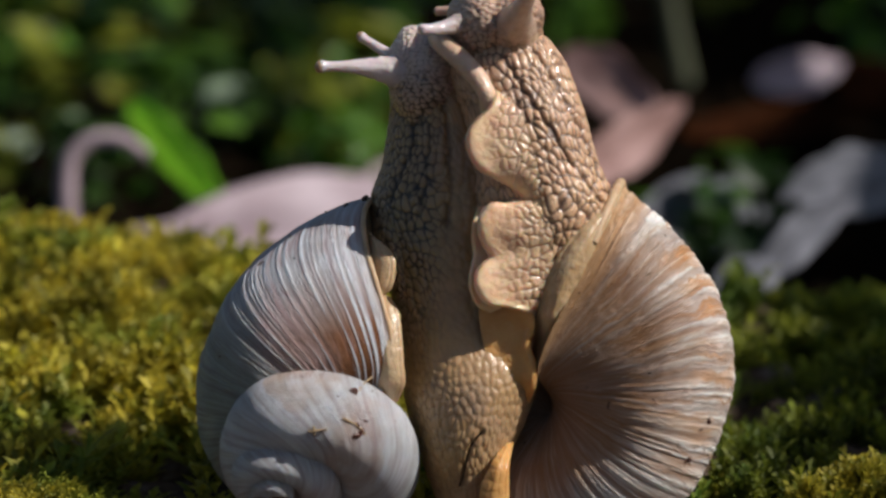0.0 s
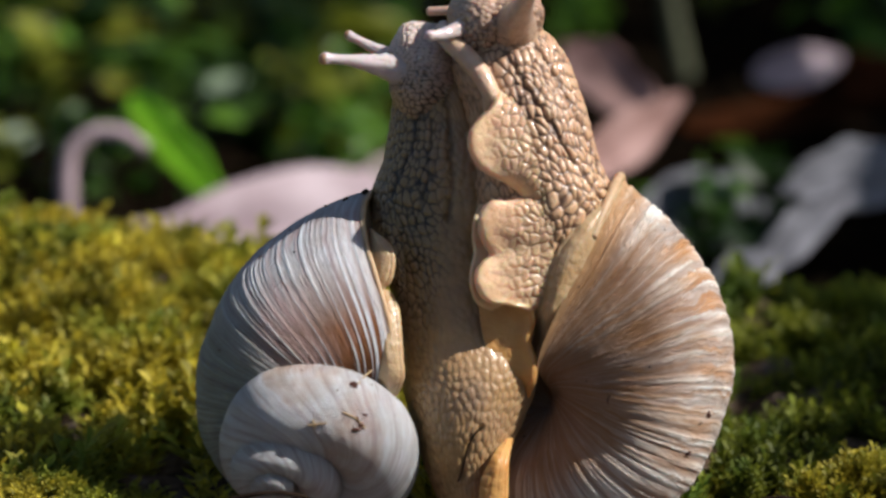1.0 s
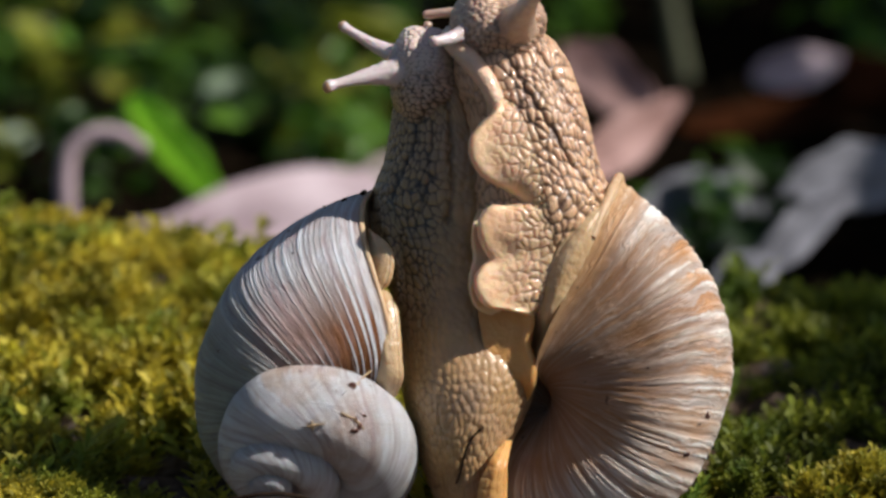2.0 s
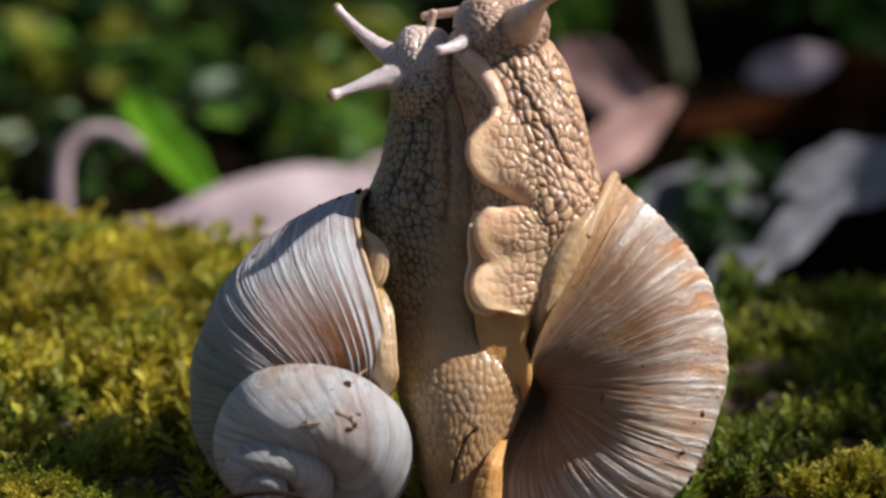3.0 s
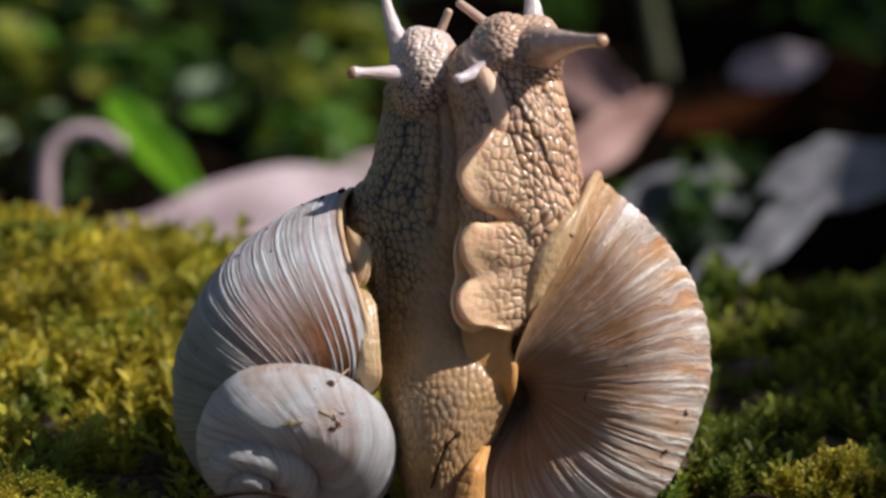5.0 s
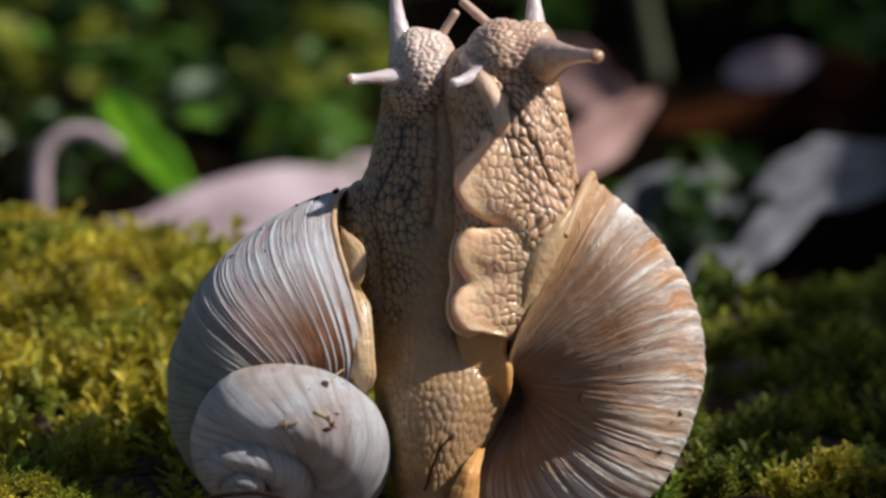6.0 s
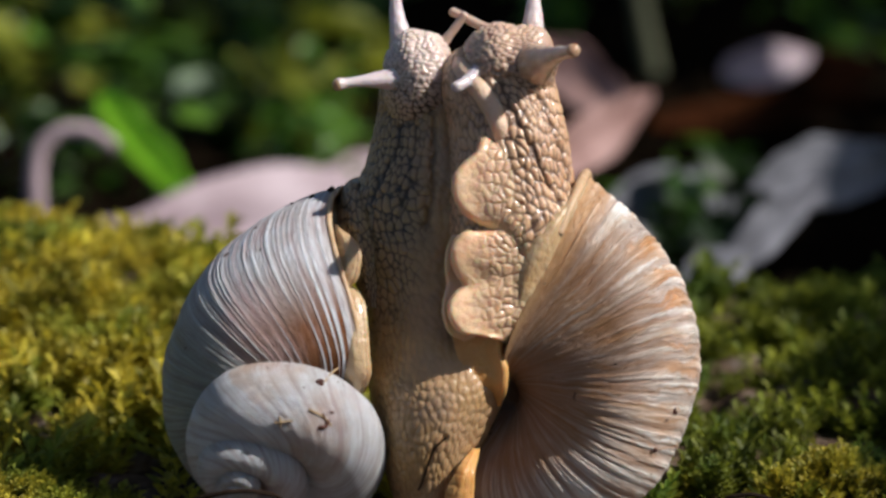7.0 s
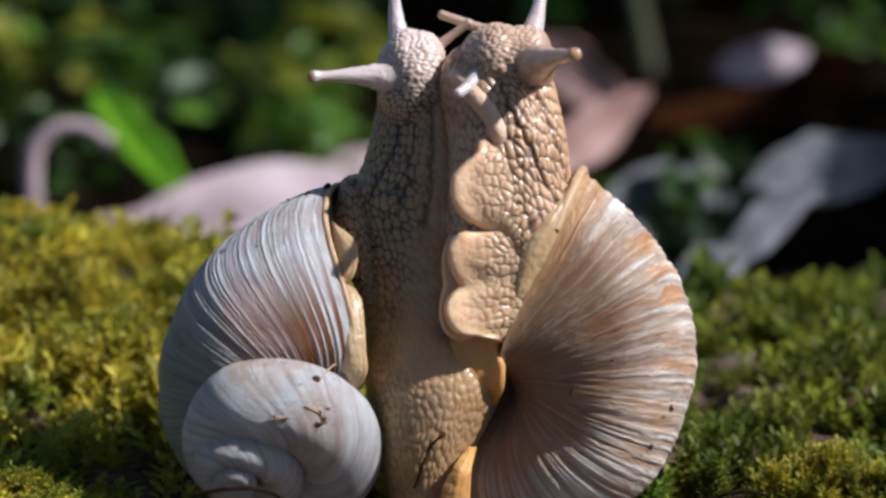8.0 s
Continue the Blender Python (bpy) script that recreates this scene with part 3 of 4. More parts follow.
body_r = part("body", column("body", (
    lv(40, 850, 940, 1.5, 5), lv(70, 820, 968, 2, 7), lv(110, 795, 998, 2.5, 8.5), lv(150, 800, 1012, 3, 9), lv(200, 815, 1028, 3, 10),
    lv(250, 830, 1042, 3, 10.5), lv(300, 840, 1060, 3, 11), lv(350, 845, 1088, 3, 11.5), lv(400, 848, 1085, 3, 11.5),
    lv(450, 850, 1055, 3, 11), lv(500, 855, 1010, 3, 10), lv(560, 870, 970, 2, 9), lv(640, 890, 950, 0, 7)), 1.26, 0.56, 11.0, tone_right,
    ((0.5, 0.30, line_of((890, 110), (940, 190), (1000, 280), (1060, 360))), (0.45, 0.28, line_of((930, 70), (985, 160), (1030, 250), (1072, 340))),
     (0.3, 0.3, line_of((960, 330), (940, 430), (950, 500))))), SKIN_R, snail_r,
    "tan warty body with lengthwise furrows")

head_l = part("head", bulb("head", (*pt(748, 138), 0.0), (5.0, 7.2, 6.2), 0.95, 0.46, 3.0, lambda u, v: np.clip(0.45 + v * 0.16 + u * 0.06, 0, 1)), HEAD_L, snail_l, "pale finely warted head")
head_r = part("head", bulb("head", (*pt(878, 52), 4.0), (6.8, 6.6, 8.0), 1.0, 0.52, 6.0, lambda u, v: np.clip(0.45 + v * 0.13 - u * 0.05, 0, 1)), HEAD_R, snail_r, "pale finely warted head")

# wavy foot edge of the tan snail, laid against the grey one
frill = part("foot_margin", frill_mesh("foot_margin", (
    (856, 160, 9.0), (866, 176, 12.0), (862, 196, 13.8), (842, 216, 14.4), (825, 240, 15.2), (824, 268, 15.2), (838, 298, 14.8), (866, 318, 14.0),
    (894, 332, 13.0), (914, 350, 12.2), (916, 368, 11.4), (912, 384, 10.4)),
    ((868, 160, 10), (908, 190, 13.4), (930, 240, 14.4), (944, 290, 14.9), (954, 330, 15.0), (958, 360, 14.8), (956, 386, 13.6)), 0.95, 4.0, n=200, puff=0.3, lead=0.7), FRILL, snail_r, "wavy peach-coloured fleshy foot edge")
fold = part("foot_margin", frill_mesh("foot_margin", (
    (912, 340, 9.5), (908, 354, 11.4), (890, 361, 13.4), (864, 363, 15.0), (847, 380, 15.6), (844, 412, 15.6), (852, 436, 14.8), (862, 456, 14.3), (852, 464, 14.6),
    (838, 484, 15.6), (840, 510, 15.8), (858, 534, 15.4), (892, 541, 14.6), (926, 549, 12.8), (942, 558, 9.0), (950, 566, 4)),
    ((955, 335, 12.6), (962, 360, 14.0), (970, 400, 14.3), (974, 440, 14.0), (972, 480, 13.4), (968, 515, 12.6), (966, 545, 9.5), (958, 566, 3.5)), 0.9, 5.0, n=200, puff=0.3), FRILL, snail_r, "curled peach-coloured fold of the foot edge")
front = part("foot_front", stem_mesh("foot_front", [Vector((*pt(x, y), w)) * MM for x, y, w in ((772, 66, 4), (784, 82, 8), (815, 113, 10.9), (844, 145, 12.0), (860, 174, 12.6), (864, 194, 11.6), (864, 212, 8.6))], 0.0015, 0.00125, 24, 70), FOOT_FRONT, snail_r, "rounded pinkish front of the foot")
# curled foot edge of the grey snail, low down
curl = part("foot_margin", frill_mesh("foot_margin", (
    (896, 516, 12.0), (930, 540, 12.0), (944, 570, 11.4), (936, 606, 11.0), (946, 640, 10.8), (946, 672, 10.2), (934, 710, 7)),
    ((850, 516, 9.5), (846, 545, 10.6), (848, 575, 11.0), (854, 606, 11.2), (866, 640, 11.2), (880, 672, 10.8), (908, 710, 6)), 0.75, 14.0, n=160, puff=-0.5, skin=0.1), FOOT, snail_l, "smooth orange sole at the foot edge")
skirt = part("foot_margin", frill_mesh("foot_margin", (
    (846, 368, 11), (836, 392, 12.6), (833, 425, 12.8), (836, 452, 12.4), (830, 482, 12.8), (830, 512, 12.8), (842, 538, 12.4), (868, 552, 11)),
    ((880, 368, 10), (880, 392, 11.4), (882, 425, 11.6), (884, 452, 11.6), (884, 482, 11.6), (886, 512, 11.6), (890, 538, 11.2), (900, 552, 10)), 0.45, 44.0, n=110, puff=0.2, skin=0.1), FRILL, snail_l, "pale lower fold of the foot edge")
tip_edge = part("foot_margin", frill_mesh("foot_margin", (
    (907, 778, 7.5), (899, 815, 11.6), (898, 850, 11.6), (896, 900, 10.6), (885, 950, 8.6)),
    ((892, 778, 8.5), (866, 815, 12.4), (850, 850, 12.6), (846, 900, 11.6), (842, 950, 9.6)), 0.5, 24.0, n=90, skin=0.3), FOOT, snail_l, "thin orange edge of the tail")

# mantle edges that bulge out between shell lip and body
part("mantle_edge", frill_mesh("mantle_edge", (
    (1060, 352, 7), (1020, 400, 11.8), (986, 445, 13.4), (960, 500, 13.2), (946, 560, 10.6), (938, 610, 5), (935, 650, 2)),
    ((1098, 340, 7), (1068, 398, 11.6), (1038, 458, 13.2), (1010, 513, 13.2), (984, 568, 12.4), (964, 618, 8.5), (948, 655, 5)), 0.6, 33.0, n=140, puff=1.2, skin=0.0), MANTLE, snail_r, "moist yellowish mantle edge")
part("mantle_edge", frill_mesh("mantle_edge", (
    (664, 420, 6), (680, 432, 8.0), (698, 452, 9.5), (702, 480, 10), (692, 512, 10), (672, 530, 9)),
    ((655, 412, 4), (656, 430, 6.5), (658, 450, 8), (660, 480, 9), (660, 512, 9.5), (660, 540, 9)), 0.7, 36.0, n=90, puff=0.8, skin=0.0), MANTLE, snail_l, "moist orange mantle edge")
part("mantle_edge", frill_mesh("mantle_edge", (
    (690, 524, 9), (706, 545, 11), (712, 580, 12), (716, 630, 12.5), (716, 680, 12), (706, 706, 10)),
    ((660, 512, 9), (662, 545, 11), (664, 590, 12.5), (668, 635, 13), (672, 680, 12), (680, 715, 10)), 0.6, 38.0, n=90, puff=0.8, skin=0.0), MANTLE, snail_l, "moist orange mantle edge")


def tentacle(parent, length, tip, root, mat, label, bend=0.0, knob=1.25, seed=0, eye=True):
    ob = part("tentacle", tentacle_mesh("tentacle", length, tip, root, bend, knob, seed=seed), mat, parent, label)
    if eye:
        me = bulb("eye", (-tip * 0.7, 0, 0), (tip * 0.95, tip * knob * 0.98, tip * knob * 0.98), 0.5, 0.02, seed + 1.0, lambda u, v: 0 * u, n=16, m=20)
        part("eye", me, EYE_TIP, ob, "brownish eye spot at the tip")
    return ob


feelers = {
    "far_l": tentacle(snail_l, 15, 0.62, 2.9, TENTACLE, "long pale lilac eye tentacle", 0.05, 1.2, 1),
    "near_l": tentacle(snail_l, 14.6, 0.66, 3.4, TENTACLE, "long pale lilac eye tentacle", -0.03, 1.35, 2),
    "low_l": tentacle(snail_l, 8, 0.55, 0.95, TENTACLE_TAN, "short feeler", 0.0, 1.1, 3, False),
    "near_r": tentacle(snail_r, 18.5, 0.8, 3.4, TENTACLE_TAN, "tan eye tentacle held towards the side", 0.02, 1.2, 4),
    "far_r": tentacle(snail_r, 13, 0.7, 2.6, TENTACLE, "pale eye tentacle", -0.04, 1.2, 5),
    "low_r": tentacle(snail_r, 7.2, 0.72, 1.5, TENTACLE, "short pale feeler reaching to the mate", 0.06, 1.05, 6, False),
    "back_r": tentacle(snail_r, 9, 0.62, 0.9, TENTACLE_TAN, "short feeler", 0.0, 1.05, 7, False),
}


def speck(name, parent, mat, centre, size, seed, label, flat=0.35):
    """A small uneven flake stuck to a surface."""
    e, a = np.linspace(-1.5, 1.5, 9)[:, None], np.linspace(0, 2 * np.pi, 14, endpoint=False)[None]
    d = np.stack([np.cos(e) * np.cos(a), np.cos(e) * np.sin(a), flat * np.sin(e) + 0 * a], -1)
    d = d * (1 + 0.45 * wobble(np.cos(a) * 1.7 + 4 + 0 * e, np.sin(a) * 1.7 + seed + 0 * e, seed))[..., None] * np.array(size)
    return part(name, mesh_of(name, (d + np.array(centre)).reshape(-1, 3) * MM, grid_faces(9, 14)), mat, parent, label)


def shell_spot(q):
    """A finder of the place on a shell, nearest to the lens, that lies at x, y of the drawing grid."""
    th, ph = np.linspace(-2.4 * 2 * np.pi, 0, 1500)[:, None], np.linspace(-np.pi, np.pi, 300)[None]
    p = shell_surface(q, th, ph).reshape(-1, 3) @ np.array(Euler((q["rx"], q["ry"], q["rz"])).to_matrix()).T + np.array([q["u"], q["v"], q["w"]])
    flat = p[:, :2] * (511 / (511 - p[:, 2]))[:, None]

    def find(x, y, proud=0.0):
        near = np.hypot(*(flat - np.array(pt(x, y))).T) < 0.25
        best = p[near][np.argmax(p[near][:, 2])]
        return float(best[0]), float(best[1]), float(best[2]) + proud
    return find


on_shell = shell_spot(SHAPE_L)
for k, (x, y, mat, size, flat) in enumerate(((627, 693, STAIN, (0.75, 0.7, 0.6), 0.35), (634, 752, STAIN, (0.35, 0.55, 0.6), 0.3), (631, 772, STAIN, (0.75, 0.4, 0.6), 0.3), (642, 764, STAIN, (0.35, 0.6, 0.6), 0.3),
                                             (648, 744, STAIN, (0.5, 0.2, 0.6), 0.3), (600, 700, STAIN, (0.15, 0.15, 0.3), 0.3), (520, 455, TWIG, (0.12, 0.16, 0.3), 0.3), (402, 560, TWIG, (0.2, 0.14, 0.3), 0.3))):
    speck("dirt_speck", snail_l, mat, on_shell(x, y, 0.05), size, k + 1.0, "reddish brown dirt speck" if mat == STAIN else "dark crumb on the shell", flat)
for x, y, size, k in ((613, 362, 0.5, 9), (650, 350, 0.6, 10), (578, 374, 0.25, 12)):
    speck("dirt_speck", snail_l, TWIG, on_shell(x, y, 0.1), (size, size * 0.8, size), k, "dark crumb on the shell edge", 0.9)
for line in (((544, 766), (560, 765), (580, 762)), ((553, 757), (558, 767), (556, 773)), ((636, 690), (646, 675), (660, 668)), ((608, 738), (634, 752), (650, 770))):
    part("straw_bit", stem_mesh("straw_bit", [Vector(on_shell(x, y, 0.15)) * MM for x, y in line], 0.00016, 0.00011, 8, 16), STRAW, snail_l, "tiny straw bit stuck to the shell")
on_shell = shell_spot(SHAPE_R)
for k, (x, y, mat, size) in enumerate(((1258, 748, STAIN, (0.3, 0.55, 0.3)), (1240, 590, TWIG, (0.4, 0.2, 0.3)), (1080, 500, TWIG, (0.22, 0.35, 0.3)), (1100, 470, TWIG, (0.15, 0.2, 0.3)), (1222, 815, STAIN, (0.5, 0.35, 0.4)), (1150, 660, TWIG, (0.35, 0.12, 0.3)))):
    speck("dirt_speck", snail_r, mat, on_shell(x, y, 0.02), size, k + 20.0, "reddish brown stain on the shell" if mat == STAIN else "dark crumb on the shell")
# thin dark strand that draws the line of the tail furrow
part("dark_line", stem_mesh("dark_line", [Vector((*pt(x, y), w)) * MM for x, y, w in ((853, 756, 12.75), (840, 768, 12.75), (830, 785, 12.5), (825, 805, 12.1), (820, 830, 11.6), (812, 852, 10.9))], 0.00014, 0.00014, 8, 40), TWIG, body_l, "thin dark line laid along the tail furrow")

TIMES = (0, 0.5, 1, 1.5, 3, 3.5, 4, 4.5, 6, 6.5, 7, 7.5, 8)


def shift(right, down, turn, pivot):
    """A small slide and clockwise turn about a pivot in the drawing grid."""
    x, y = pt(*pivot)
    c = Matrix.Translation(Vector((x, y, 0)) * MM)
    return Matrix.Translation(Vector((right * 0.08, -down * 0.08, 0)) * MM) @ c @ Matrix.Rotation(radians(-turn), 4, "Z") @ c.inverted()


def pan_at(t):
    return np.interp(t, [p[0] for p in PAN], [p[1] for p in PAN]), np.interp(t, [p[0] for p in PAN], [p[2] for p in PAN])


def reach(t, base, tip, w0, w1):
    """Pose of a feeler from root to tip as they stand in the view at t."""
    r, d = pan_at(t)
    near, far = 1 - w0 / 511, 1 - w1 / 511
    (ax, ay), (bx, by) = pt(base[0] + r, base[1] + d), pt(tip[0] + r, tip[1] + d)
    a, b = Vector((ax * near, ay * near, w0)) * MM, Vector((bx * far, by * far, w1)) * MM
    x = (b - a).normalized()
    z = Vector((0, 0, 1))
    y = z.cross(x).normalized()
    z = x.cross(y)
    return Matrix(((x.x, y.x, z.x, b.x), (x.y, y.y, z.y, b.y), (x.z, y.z, z.z, b.z), (0, 0, 0, 1)))


FEELER_PATHS = {
    "far_l": (-3, -4, ((0, 705, 95, 634, 62), (0.5, 704, 93, 618, 58), (1, 702, 92, 612, 60), (1.5, 700, 90, 606, 56), (3, 700, 95, 592, 10), (3.5, 696, 92, 588, -8),
                       (4, 718, 92, 640, -28), (4.5, 722, 90, 662, -34), (6, 722, 92, 700, -60), (6.5, 722, 92, 700, -58), (7, 722, 92, 700, -58), (7.5, 720, 92, 700, -58), (8, 718, 92, 700, -58))),
    "near_l": (3, 7, ((0, 706, 130, 560, 118), (0.5, 708, 128, 563, 112), (1, 710, 127, 567, 103), (1.5, 708, 128, 568, 129), (3, 712, 135, 582, 172), (3.5, 710, 138, 580, 165),
                      (4, 722, 140, 600, 141), (4.5, 728, 140, 614, 126), (6, 724, 142, 613, 142), (6.5, 720, 145, 605, 148), (7, 715, 145, 592, 150), (7.5, 708, 146, 570, 148), (8, 704, 142, 548, 136))),
    "low_l": (1, 1.5, ((0, 750, 92, 756, 62), (0.5, 750, 88, 755, 55), (1, 750, 84, 752, 42), (1.5, 750, 80, 754, 44), (3, 757, 68, 768, 16), (3.5, 762, 65, 772, 14),
                       (4, 775, 65, 780, 14), (4.5, 778, 62, 790, 14), (6, 780, 65, 810, 18), (6.5, 785, 66, 820, 18), (7, 792, 68, 826, 22), (7.5, 794, 68, 832, 30), (8, 794, 68, 836, 36))),
    "near_r": (7, 26, ((0, 905, 60, 950, -25), (0.5, 905, 58, 950, -28), (1, 905, 58, 952, -28), (1.5, 905, 58, 955, -25), (3, 908, 62, 985, -14), (3.5, 915, 58, 1008, -6),
                        (4, 925, 75, 1056, 27), (4.5, 935, 82, 1072, 54), (6, 948, 108, 1060, 101), (6.5, 940, 115, 1042, 108), (7, 932, 122, 1018, 90), (7.5, 930, 118, 1012, 86), (8, 930, 122, 1021, 97))),
    "far_r": (-1, -3, ((0, 925, 0, 950, -100), (0.5, 925, 0, 950, -100), (1, 925, 0, 950, -100), (1.5, 925, 0, 950, -100), (3, 928, 5, 945, -90), (3.5, 930, 10, 942, -85),
                       (4, 938, 20, 936, -75), (4.5, 940, 30, 930, -70), (6, 942, 65, 936, -60), (6.5, 940, 65, 936, -60), (7, 938, 65, 940, -60), (7.5, 936, 65, 955, -52), (8, 934, 68, 964, -48))),
    "low_r": (9, 13, ((0, 818, 38, 740, 52), (0.5, 820, 42, 748, 58), (1, 822, 45, 753, 64), (1.5, 824, 48, 757, 68), (3, 832, 65, 770, 91), (3.5, 842, 68, 778, 96),
                      (4, 860, 82, 798, 112), (4.5, 868, 95, 804, 132), (6, 862, 115, 797, 150), (6.5, 860, 118, 788, 154), (7, 852, 118, 802, 157), (7.5, 850, 120, 806, 165), (8, 850, 122, 806, 170))),
    "back_r": (-2, -3, ((0, 810, 18, 768, 20), (0.5, 806, 18, 760, 20), (1, 802, 19, 754, 20), (1.5, 800, 22, 748, 25), (3, 800, 22, 744, 30), (3.5, 805, 26, 742, 32),
                        (4, 832, 30, 790, 25), (4.5, 848, 32, 804, 10), (6, 855, 34, 816, 0), (6.5, 848, 36, 804, 8), (7, 840, 40, 796, 18), (7.5, 836, 42, 786, 20), (8, 832, 44, 776, 24))),
}


# swing of the unseen boughs that shifts their shade, degrees about the fork
SWAY = {
    "moss": ((0, 0), (3, 1), (6.4, -1), (7.0, 3), (7.6, 12), (8, 16)),
    "plants": ((0, 0), (3, 2), (6.4, 4), (6.8, 20), (7.2, 48), (8, 52)),
}


def motions():
    ease = (0, 0.05, 0.10, 0.15, 0.28, 0.34, 0.47, 0.58, 0.79, 0.84, 0.90, 0.94, 1)
    for ob in (snail_l, snail_r):
        walk(ob, [(t, FRAME @ shift(-6 * e, -1 * e, 0, (784, 900))) for t, e in zip(TIMES, ease)])
    walk(body_l, [(t, shift(12 * e, 24 * e, 5.0 * e, (790, 560))) for t, e in zip(TIMES, ease)])
    walk(body_r, [(t, shift(14 * e, 58 * e, 8.0 * e, (994, 352))) for t, e in zip(TIMES, ease)])
    walk(frill, [(t, shift(38 * e, 102 * e, 3 * e, (870, 260))) for t, e in zip(TIMES, ease)])
    walk(fold, [(t, shift(14 * e, 72 * e, 0, (860, 440))) for t, e in zip(TIMES, ease)])
    walk(skirt, [(t, shift(14 * e, 72 * e, 0, (860, 440))) for t, e in zip(TIMES, ease)])
    right = (0, 3, 6, 10, 31, 36, 42, 50, 71, 73, 75, 78, 80)
    down = (0, 4, 8, 12, 30, 40, 50, 54, 61, 66, 72, 80, 88)
    turn = (0, 1.5, 3, 4.5, 7, 12, 17, 18, 13, 11, 9, 7, 5.5)
    walk(front, [(t, shift(x + 6 * e, y + e, a, (856, 182))) for t, x, y, a, e in zip(TIMES, right, down, turn, ease)])
    walk(curl, [(t, shift(10 * e, 24 * e, 0, (790, 560))) for t, e in zip(TIMES, ease)])
    walk(tip_edge, [(t, shift(12 * e, 24 * e, 2.8 * e, (790, 560))) for t, e in zip(TIMES, ease)])
    right = (0, 1, 0, 1, 12, 16, 26, 36, 48, 50, 48, 46, 44)
    down = (0, 2, 4, 8, 12, 12, 12, 14, 16, 19, 22, 24, 27)
    walk(head_l, [(t, shift(x + 6 * e, y, 0.12 * x, (738, 128))) for t, x, y, e in zip(TIMES, right, down, ease)])
    right = (0, 2, 0, 2, 20, 32, 52, 66, 76, 77, 78, 79, 80)
    down = (0, 5, 9, 14, 28, 36, 48, 62, 80, 86, 90, 94, 97)
    walk(head_r, [(t, shift(x + 6 * e, y, 0.1 * x, (872, 55))) for t, x, y, e in zip(TIMES, right, down, ease)])
    for key, rows in SWAY.items():
        for ob in BOUGHS[key]:
            rest = ob.matrix_basis.copy()
            walk(ob, [(t, Matrix.Translation(FORK) @ Matrix.Rotation(radians(a), 4, "Z") @ Matrix.Translation(-FORK) @ rest) for t, a in rows])
    for key, (w0, w1, rows) in FEELER_PATHS.items():
        walk(feelers[key], [(r[0], shift(6 * e, e, 0, (784, 900)) @ reach(r[0], (r[1], r[2]), (r[3], r[4]), w0, w1)) for r, e in zip(rows, ease)])


# ---- ground: mossy log top, dropping to dark forest litter that runs on to the horizon ----
def ground_height(x, y):
    ridge = 0.006 + 0.0098 / (1 + np.exp(np.clip((x + 0.039) / 0.006, -30, 30)))
    rise = np.clip((y - 0.015) / 0.085, 0, 1) ** 1.1 * ridge
    fall = np.clip((y - 0.105) / 0.09, 0, 1)
    fall = fall * fall * (3 - 2 * fall)
    front = np.clip((-0.06 - y) / 0.2, 0, 1) * -0.05
    small = np.where(np.abs(x) + np.abs(y) < 0.6, 1.0, 0.0) * (0.0034 * wobble(x / 0.009, y / 0.009, 3) + 0.0012 * wobble(x / 0.004, y / 0.004, 5))
    return rise * (1 - fall) - 0.020 * fall + front + small * np.clip((y + 0.02) / 0.03, 0.2, 1) + 0.03 * np.clip((np.hypot(x, y) - 2) / 4, 0, 1) * wobble(x / 1.5, y / 1.5, 9)


def spaced(inner, step, outer, n):
    a = np.arange(0, inner, step)
    b = inner * (outer / inner) ** np.linspace(0, 1, n)
    half = np.concatenate([a, b])
    return np.concatenate([-half[:0:-1], half])


gx, gy = np.meshgrid(spaced(0.14, 0.0016, 60, 60), spaced(0.16, 0.0016, 60, 60))
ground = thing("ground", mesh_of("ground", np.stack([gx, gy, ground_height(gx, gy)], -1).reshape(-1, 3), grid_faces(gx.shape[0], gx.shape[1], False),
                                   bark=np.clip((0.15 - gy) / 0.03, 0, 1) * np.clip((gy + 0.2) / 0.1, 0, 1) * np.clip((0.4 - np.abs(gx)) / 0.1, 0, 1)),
               SOIL, "dark woodland soil with shade in its colour and a raised mossy hump", "ground", "structure")


def scatter(name, template, spots, mat, label, category, seed, kind="stuff", tilt=0.5):
    """One object of many copies of a small template (verts, quads) at spots (x, y, z, size)."""
    rng = np.random.default_rng(seed)
    tv, tf = template
    n = len(spots)
    yaw, lean, to = rng.uniform(0, 2 * np.pi, n), rng.normal(0, tilt, n), rng.uniform(0, 2 * np.pi, n)
    c, s = np.cos(yaw)[:, None], np.sin(yaw)[:, None]
    x, y, z = tv[None, :, 0] * c - tv[None, :, 1] * s, tv[None, :, 0] * s + tv[None, :, 1] * c, tv[None, :, 2] + 0 * c
    x, y = x + z * (np.sin(lean) * np.cos(to))[:, None], y + z * (np.sin(lean) * np.sin(to))[:, None]
    p = np.stack([x, y, z], -1) * spots[:, None, 3:4] + spots[:, None, :3]
    f = (tf[None] + (np.arange(n) * len(tv))[:, None, None]).reshape(-1, 4)
    return thing(name, mesh_of(name, p.reshape(-1, 3), f, False), mat, label, category, kind)


